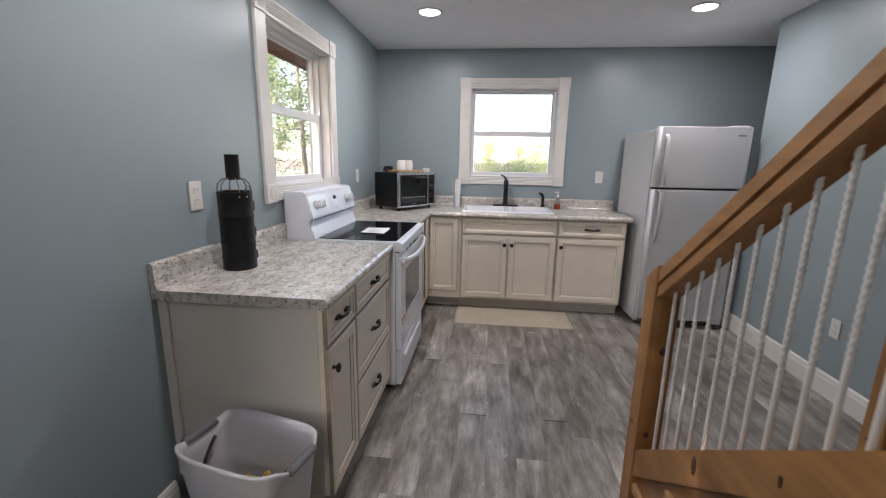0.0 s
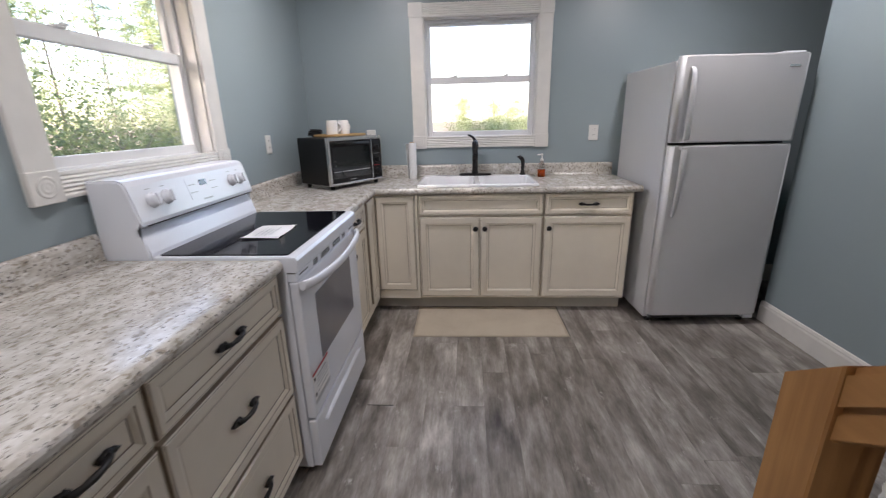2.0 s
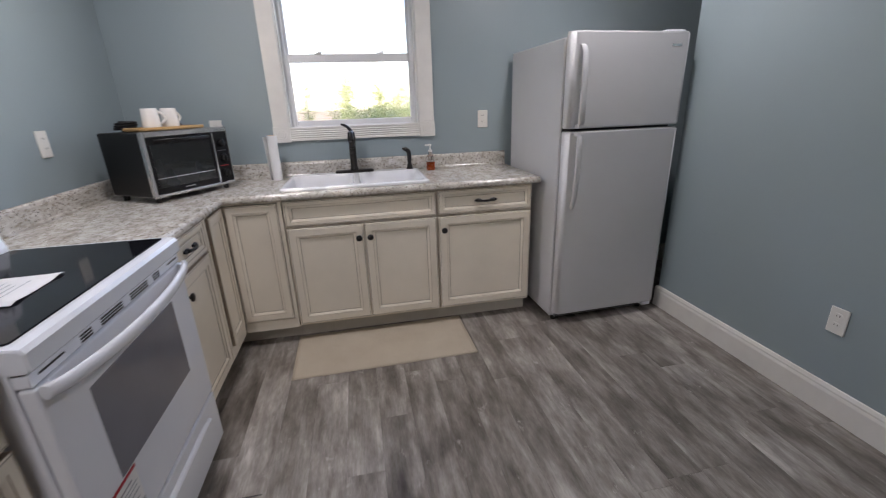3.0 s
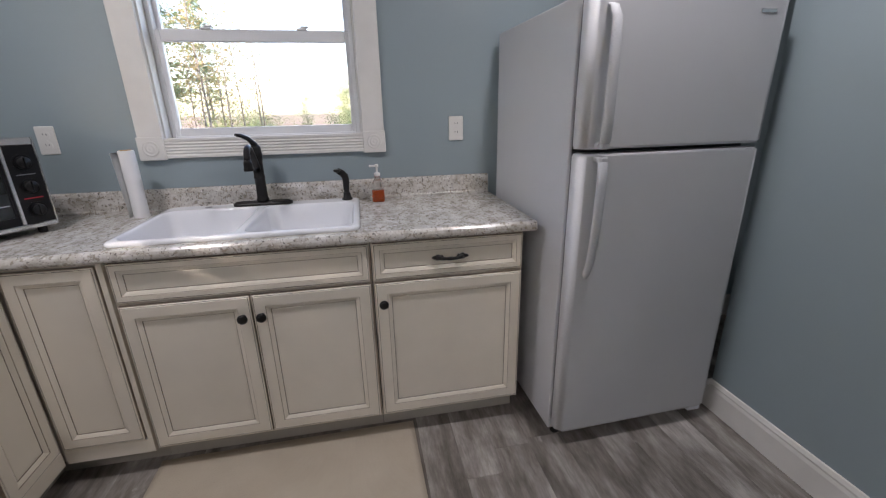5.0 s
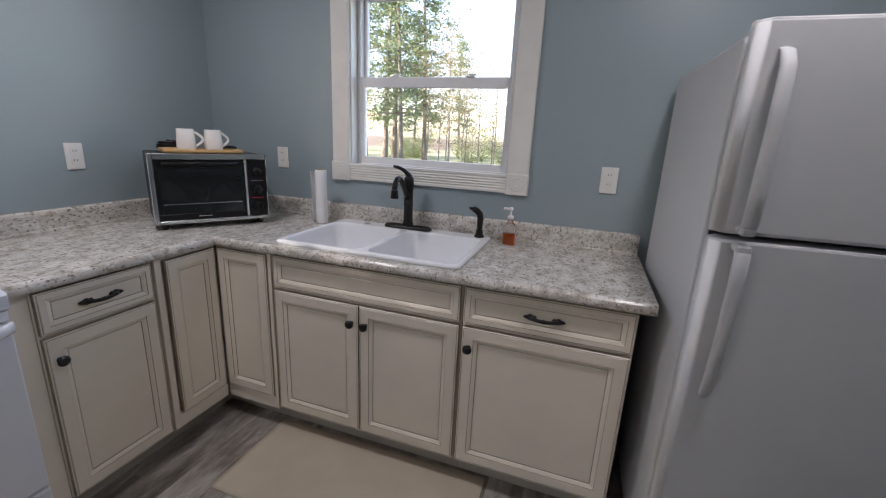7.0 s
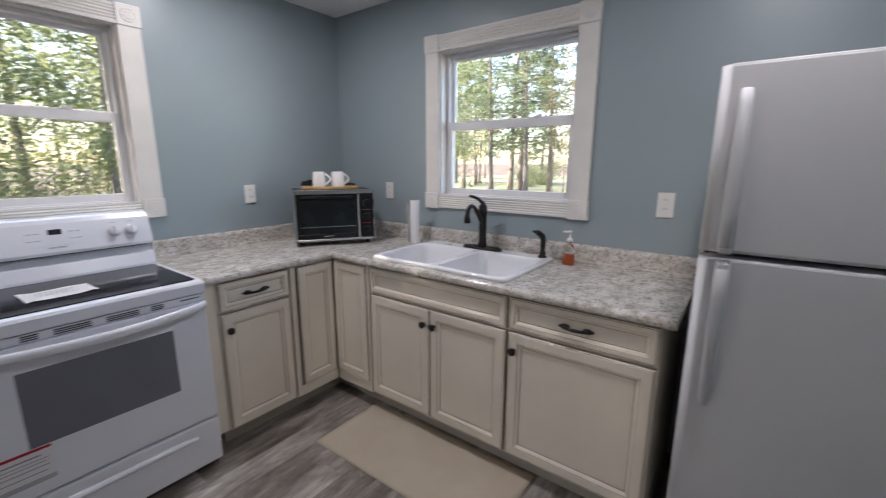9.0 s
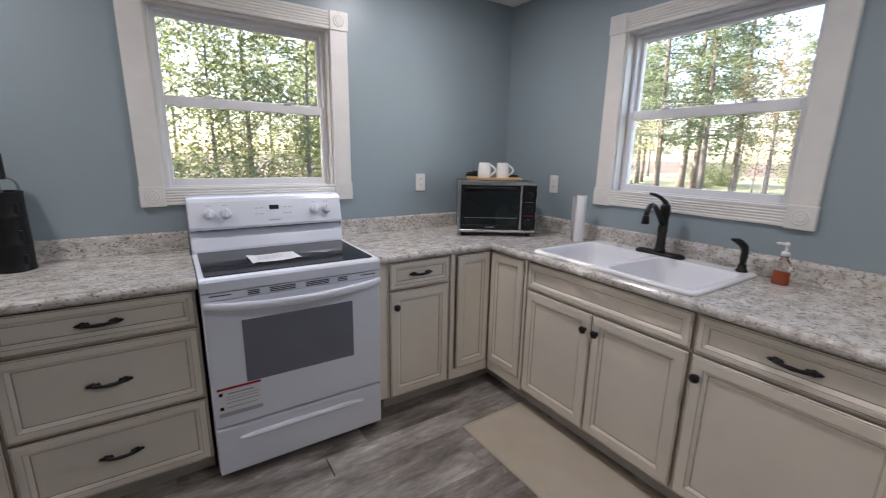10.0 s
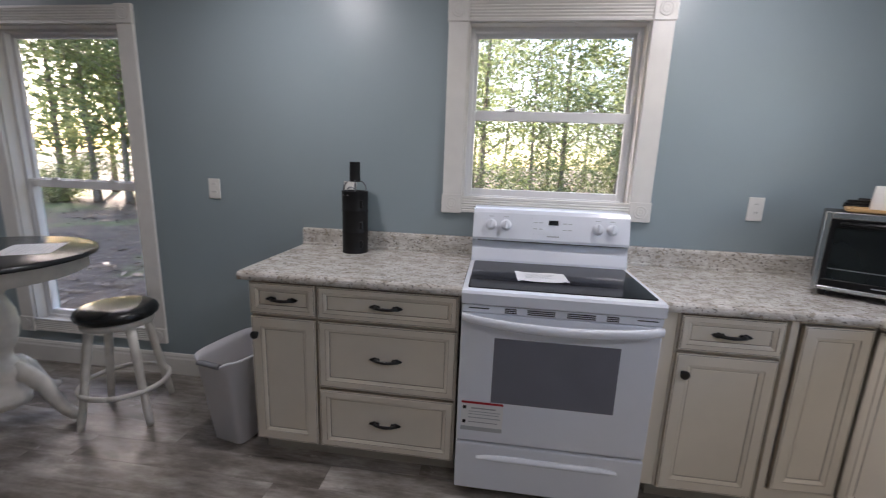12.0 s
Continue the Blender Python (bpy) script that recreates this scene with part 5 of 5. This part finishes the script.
def post(x, y, label):
    """Square newel, its head cut to the slope of the rail."""
    bm = B()
    w = 0.044
    pts = [(-w, -w), (w, -w), (w, w), (-w, w)]
    rings = []
    for zf in (lambda d: 0.0, lambda d: 0.006, lambda d: 1.046 - SL * (d + w)):
        rings.append([Vector((x + px, y + py, zf(py))) - SO for px, py in pts])
    loft(bm, rings)
    bmesh.ops.bevel(bm, geom=[e for e in bm.edges if abs(e.verts[0].co.z - e.verts[1].co.z) > 0.5], offset=0.003, segments=1, affect="EDGES")
    n = part("newel_post", bm, "pine", stairs, label)
    for kx, ky, kz, r, ax in ((x + 0.012, y - w, 0.735, 0.017, "y"), (x - 0.01, y - w, 0.40, 0.011, "y"), (x - w, y + 0.01, 0.42, 0.01, "x")):
        bm = B()
        lathe(bm, [(r, -0.0008), (r * 0.75, -0.0014), (0.001, -0.0014)], 14, tuple(Vector((kx, ky, kz)) - SO), 0, ax)
        part("knot", bm, "knot", n)
    return n


post(NX, NY, "stained pine newel post with a dark knot")
post(2.615, NY, "stained pine newel post")


def slope_board(name, x0, x1, ztop, vt, y0, y1, bevel=0.004, label=""):
    """A board that climbs towards -y. ztop: its upper edge at y0; vt: its upright height."""
    bm = B()
    rings = []
    for y in (y0, y1):
        z = ztop + SL * (y0 - y)
        rings.append([Vector(p) - SO for p in ((x0, y, z - vt), (x1, y, z - vt), (x1, y, z), (x0, y, z))])
    loft(bm, rings)
    bmesh.ops.bevel(bm, geom=[e for e in bm.edges if abs(e.verts[0].co.y - e.verts[1].co.y) > 0.1], offset=bevel, segments=2, affect="EDGES")
    return part(name, bm, "pine_y", stairs, label)


Y1, YT = -2.9475, -5.2
slope_board("handrail", 1.757, 1.835, 1.043, 0.070, Y1, YT, 0.009, "broad stained pine handrail")
slope_board("rail_fillet", 1.7605, 1.8315, 0.9735, 0.046, Y1, YT, 0.003, "lower strip of the handrail")
slope_board("bottom_rail", 1.757, 1.838, 0.336, 0.120, Y1, YT, 0.004, "pine bottom rail with knots")
for x0 in (1.775, 2.53):
    slope_board("stringer", x0, x0 + 0.04, 0.213, 0.21, Y1, -5.65, 0.003)
for y, dz, r in ((-3.33, 0.05, 0.018), (-3.62, 0.07, 0.009), (-3.95, 0.06, 0.012)):
    bm = B()
    z = 0.336 + SL * (Y1 - y) - dz
    lathe(bm, [(r, -0.0008), (r * 0.7, -0.0015), (0.001, -0.0015)], 12, tuple(Vector((1.757, y, z)) - SO), 0, "x")
    bmesh.ops.scale(bm, vec=(1, 0.7, 1.6), verts=bm.verts, space=Matrix.Translation(-(Vector((1.757, y, z)) - SO)))
    part("knot", bm, "knot", stairs)
for k in range(13):
    z = 0.19 * (k + 1)
    y0 = -2.955 - 0.2468 * k
    if z > 2.5:
        break
    bm = B()
    box(bm, *(Vector((1.760, y0 - 0.275, z - 0.038)) - SO), *(Vector((2.585, y0 + 0.015, z)) - SO), 0.006, 0, 2)
    part("tread", bm, "pine_x", stairs)


def baluster_mesh():
    """A slim bar with a rope twist in its middle."""
    bm = B()
    rings = []
    n, L = 200, 0.64
    for k in range(n + 1):
        z = L * k / n
        u = k / n
        tw = 1.0 if u > 0.30 else 0.0
        ring = []
        for j in range(10):
            a = 2 * math.pi * j / 10
            r = 0.0060 + tw * 0.0010 * math.cos(2 * a - z * 2 * math.pi / 0.017)
            ring.append((r * math.cos(a), r * math.sin(a), z))
        rings.append(ring)
    loft(bm, rings, 0, smooth=True)
    return finish("baluster", bm, "balu")


bal = baluster_mesh()
for k in range(22):
    y = -3.000 - 0.0727 * k
    b_ = new("baluster", bal)
    b_.parent = stairs
    b_.location = Vector((1.796, y, 0.325 + SL * (Y1 - y))) - SO

# ---- floor planks ----
PW, PL = 0.147, 1.22
meshes = {}


def plank_mesh(w, ln):
    key = (round(w, 3), round(ln, 3))
    if key not in meshes:
        bm = B()
        loft(bm, [[(x, y, z) for x, y in ((i, i), (w - i, i), (w - i, ln - i), (i, ln - i))] for i, z in ((0, -0.0055), (0, -0.0007), (0.0007, 0.0))])
        meshes[key] = finish("plank", bm, "plank")
    return meshes[key]


rng = random.Random(4)
x = 1.207 - 9 * PW
while x < 4.3:
    x0, x1 = max(x, 0.001), min(x + PW, 4.299)
    col = round((x - 1.207) / PW)
    start = {0: -1.70, -1: -2.31, -3: -1.70, 2: -2.31, 1: -2.63}.get(col, -rng.random() * PL - 1.0)
    y = start
    while y > YB:
        y -= PL
    while y < -0.001:
        a, b = max(y, YB + 0.001), min(y + PL, -0.001)
        if b - a > 0.02 and not (x0 > XR + 0.05 and b < -1.7) and x1 - x0 > 0.01:
            pl = new("plank", plank_mesh(x1 - x0 - 0.0003, b - a - 0.0004))
            pl.parent = floor
            pl.location = (x0, a, 0)
        y += PL
    x += PW
for cx, cy, ln in ((1.137, -2.311, 0.14), (0.835, -1.704, 0.13), (1.58, -2.309, 0.12)):
    bm = B()
    box(bm, cx - ln / 2, cy - 0.003, 0.0002, cx + ln / 2, cy + 0.0015, 0.0012)
    part("lifted_edge", bm, "gap", floor)

# ---- outdoors ----
bm = B()
n = 80
half = 400.0
grid = [math.copysign(abs(t) ** 2.6, t) * half for t in [2 * k / n - 1 for k in range(n + 1)]]
vs = [[bm.verts.new((gx, gy, -0.42 + (0.10 * noise.noise((gx * 0.12, gy * 0.12, 0)) if abs(gx) + abs(gy) > 8 else 0))) for gy in grid] for gx in grid]
for i in range(n):
    for j in range(n):
        bm.faces.new((vs[i][j], vs[i + 1][j], vs[i + 1][j + 1], vs[i][j + 1])).smooth = True
structure("ground", bm, "ground", "leaf-strewn ground with patches of grass", "ground")

M["lawn"] = plain("dry_grass", (0.25, 0.26, 0.135), 0.95, vary=0.35, scale=1.5, bumps=0.8, fine=30)
bm = B()
vs = [[bm.verts.new((-26 + 3.0 * i + 0.8 * noise.noise((i * 0.7, j * 0.7, 5)), 6.5 + 3.2 * j + 1.1 * noise.noise((i * 0.6, j * 0.6, 9)), -0.295 + 0.02 * noise.noise((i * 0.5, j * 0.5, 2)))) for j in range(15)] for i in range(20)]
for i in range(19):
    for j in range(14):
        bm.faces.new((vs[i][j], vs[i + 1][j], vs[i + 1][j + 1], vs[i][j + 1])).smooth = True
structure("lawn", bm, "lawn", "sunlit dry yellow-green grass behind the house", "lawn")

bm = B()
box(bm, -0.62, YB - 0.6, 2.215, -THICK - 0.002, 0.75, 2.24)
box(bm, -0.645, YB - 0.6, 2.195, -0.62, 0.75, 2.36)
structure("roof_eave", bm, "eave", "reddish-brown wooden roof eave outside the windows", "roof")
bm = B()
loft(bm, [[(x, y, z) for x, z in ((-0.65, 2.36), (1.7, 4.35), (5.0, 2.36), (5.0, 2.30), (1.7, 4.28), (-0.65, 2.30))] for y in (YB - 0.6, 0.75)])
structure("roof", bm, "gap", "dark shingled gable roof", "roof")


def leaf_cloud(centres, per, spread, size, seed, mat, droop=0.0):
    """Many small diamond leaves round the given centres, as one mesh."""
    r = np.random.default_rng(seed)
    c = np.repeat(np.array(centres), per, axis=0)
    c = c + r.normal(0, 1, c.shape) * np.array(spread)
    k = len(c)
    d = r.normal(0, 1, (k, 3))
    d[:, 2] = d[:, 2] * 0.6 - droop
    d /= np.linalg.norm(d, axis=1)[:, None]
    e = np.cross(d, r.normal(0, 1, (k, 3)))
    e /= np.linalg.norm(e, axis=1)[:, None]
    s = (size * (0.6 + 0.8 * r.random(k)))[:, None]
    v = np.stack([c - d * s, c + e * s * 0.42, c + d * s, c - e * s * 0.42], 1).reshape(-1, 3)
    me = bpy.data.meshes.new("crown")
    me.from_pydata(v.tolist(), [], np.arange(4 * k).reshape(-1, 4).tolist())
    me.materials.append(M[mat])
    return me


def tree(kind, seed, height):
    r = random.Random(seed)
    label = {"pine": "tall pine tree with thin green crown", "broad": "broad-leaved tree with green and yellow leaves", "shrub": "dense woodland shrub with tangled twigs", "bare": "slender tree with few autumn leaves"}[kind]
    o = thing("tree" if kind != "shrub" else "shrub", Matrix.Translation((0, 0, -0.45)), label, "tree" if kind != "shrub" else "shrub", "woodland outside")
    bm = B()
    centres = []
    if kind == "shrub":
        for k in range(11):
            a, ln = r.random() * 6.28, height * (0.6 + 0.4 * r.random())
            pts = [(0.15 * math.cos(a) * i + 0.05 * r.uniform(-1, 1) * i + ln * 0.10 * i * math.cos(a), 0.15 * math.sin(a) * i + ln * 0.10 * i * math.sin(a) + 0.05 * r.uniform(-1, 1) * i, ln * i / 5) for i in range(6)]
            tube(bm, pts, [0.022 - 0.0035 * i for i in range(6)], 5)
            for p in pts[1:]:
                for _ in range(3):
                    centres.append((p[0] + r.uniform(-0.4, 0.4), p[1] + r.uniform(-0.4, 0.4), p[2] + r.uniform(-0.3, 0.3)))
        me = leaf_cloud(centres, 20, (0.22, 0.22, 0.2), 0.055, seed, "leaf", 0.2)
    else:
        lean = (r.uniform(-0.03, 0.03), r.uniform(-0.03, 0.03))
        R0 = height * (0.012 if kind != "bare" else 0.008)
        trunk = [(lean[0] * height * t + 0.12 * math.sin(3 * t + seed) * t, lean[1] * height * t + 0.10 * math.cos(4 * t + seed) * t, height * t) for t in [i / 10 for i in range(11)]]
        tube(bm, trunk, [R0 * (1.25 if i == 0 else 1 - 0.085 * i) for i in range(11)], 9)
        low = {"pine": 0.22, "broad": 0.16, "bare": 0.25}[kind]
        limbs = {"pine": 34, "broad": 22, "bare": 20}[kind]
        for k in range(limbs):
            t = low + (0.97 - low) * (k + r.random()) / limbs
            i = min(9, int(t * 10))
            f = t * 10 - i
            base = [trunk[i][q] * (1 - f) + trunk[i + 1][q] * f for q in range(3)]
            a = k * 2.4 + r.uniform(-0.5, 0.5)
            ln = height * ((0.20 * (1.05 - t) + 0.03) if kind == "pine" else 0.26 * (1.1 - abs(t - 0.5)) * r.uniform(0.7, 1.1) if kind == "broad" else 0.2 * r.uniform(0.7, 1.1))
            up = {"pine": r.uniform(-0.08, 0.22), "broad": r.uniform(0.2, 0.8), "bare": r.uniform(0.5, 1.1)}[kind]
            pts = []
            for q in range(5):
                u = q / 4
                pts.append((base[0] + ln * u * math.cos(a) + 0.06 * ln * r.uniform(-1, 1) * u, base[1] + ln * u * math.sin(a) + 0.06 * ln * r.uniform(-1, 1) * u, base[2] + ln * u * up - (0.12 * ln * u * u if kind == "pine" else 0)))
            tube(bm, pts, [R0 * 0.34 * (1 - t * 0.6) * (1 - 0.2 * q) for q in range(5)], 5)
            for q in range(1, 5):
                for _ in range({"pine": 2, "broad": 4, "bare": 1}[kind]):
                    w = 0.10 * ln
                    centres.append((pts[q][0] + r.uniform(-w, w) * 1.6, pts[q][1] + r.uniform(-w, w) * 1.6, pts[q][2] + r.uniform(-w, w)))
        per, spread, size, mat = {"pine": (20, (0.20, 0.20, 0.11), 0.085, "needle"), "broad": (13, (0.32, 0.30, 0.24), 0.085, "leaf"), "bare": (14, (0.25, 0.25, 0.25), 0.06, "dry")}[kind]
        me = leaf_cloud(centres, per, spread, size, seed, mat, 0.15)
    part("trunk" if kind != "shrub" else "twigs", bm, "trunk", o)
    c = new("crown", me)
    c.parent = o
    return o


def plant(masters, spots):
    used = set()
    for kind, x, y, s, turn in spots:
        ob = masters[kind]
        m = Matrix.Translation((x, y, -0.45)) @ pose(0, 0, 0, 0, 0, turn)
        if kind in used:
            c = copy_thing(ob, m)
        else:
            c = ob
            ob.matrix_world = m
            used.add(kind)
        c.scale = (s, s, s)


masters = {"pine": tree("pine", 3, 11.0), "pine2": tree("pine", 8, 13.0), "broad": tree("broad", 5, 8.0), "broad2": tree("broad", 12, 9.5), "shrub": tree("shrub", 7, 2.4), "bare": tree("bare", 9, 7.0)}
rng = random.Random(21)
spots = []


def scatter(kinds, n, x0, x1, y0, y1, s0=0.85, s1=1.2):
    for _ in range(n):
        spots.append((rng.choice(kinds), rng.uniform(x0, x1), rng.uniform(y0, y1), rng.uniform(s0, s1), rng.uniform(0, 360)))


# west side: woodland edge beyond a strip of leafy ground
for k in range(11):
    spots.append((("broad", "broad2")[k % 2], -10.6 - rng.uniform(0, 2.2), -6.0 + 1.25 * k + rng.uniform(-0.4, 0.4), rng.uniform(0.72, 0.9), rng.uniform(0, 360)))
    spots.append((("pine", "broad2", "pine2")[k % 3], -17.5 - rng.uniform(0, 3.5), -6.0 + 3.2 * k + rng.uniform(-0.6, 0.6), rng.uniform(0.7, 0.85), rng.uniform(0, 360)))
scatter(["pine", "broad", "broad2", "pine2"], 14, -42, -27, -10, 30)
scatter(["shrub"], 9, -13.5, -10, -6, 6, 0.6, 0.95)
# trees between the house and the sun, rows added to block its beams
for k in range(8):
    spots.append(("broad", -10.4 - rng.uniform(0, 0.9), -17.6 + 1.3 * k, rng.uniform(1.18, 1.23), rng.uniform(0, 360)))
    spots.append(("broad2", -13.6 - rng.uniform(0, 1.0), -20.5 + 1.45 * k, rng.uniform(1.13, 1.18), rng.uniform(0, 360)))
scatter(["shrub"], 8, -18, -12, -20, -8, 0.8, 1.1)
scatter(["shrub"], 9, -12, -9.4, -18, -8.5, 0.65, 0.9)
# north-west corner
scatter(["broad", "broad2"], 4, -14, -8.5, 4.5, 13, 0.75, 0.95)
scatter(["broad", "broad2"], 2, -10, -8.2, 12, 15, 0.7, 0.8)
scatter(["shrub"], 6, -12, -6.5, 4, 11, 0.8, 1.1)
# north side: pines to one hand, slender bare trees, then an open clearing
scatter(["pine", "pine2"], 7, -12, -5.8, 13, 20, 0.8, 1.1)
scatter(["bare"], 9, -5.6, -1.6, 13, 19, 0.65, 0.85)
scatter(["broad"], 7, -3.0, 6.0, 33, 39, 0.40, 0.50)
scatter(["pine", "broad", "pine2"], 8, -30, -8, 26, 42)
scatter(["shrub"], 14, -12, 9, 24, 32, 0.7, 1.0)
scatter(["bare"], 4, -6, 8, 30, 38, 0.5, 0.65)
plant(masters, spots)

# fallen leaves on the ground west of the house
r = np.random.default_rng(31)
k = 9000
c = np.stack([-0.4 - 15 * r.random(k) ** 1.3, -15 + 19 * r.random(k), -0.40 + 0.02 * r.random(k)], 1)
a1 = r.random(k) * 6.283
d = np.stack([np.cos(a1), np.sin(a1), 0.5 * (r.random(k) - 0.5)], 1)
e = np.stack([-np.sin(a1), np.cos(a1), 0.8 * (r.random(k) - 0.5)], 1)
sz = (0.035 + 0.045 * r.random(k))[:, None]
v = np.stack([c - d * sz, c + e * sz * 0.6, c + d * sz, c - e * sz * 0.6], 1).reshape(-1, 3)
me = bpy.data.meshes.new("fallen_leaves")
me.from_pydata(v.tolist(), [], np.arange(4 * k).reshape(-1, 4).tolist())
me.materials.append(M["litter"])
tagged(new("fallen_leaves", me), "brown and tan fallen leaves scattered over the ground", "leaves", "", "stuff")
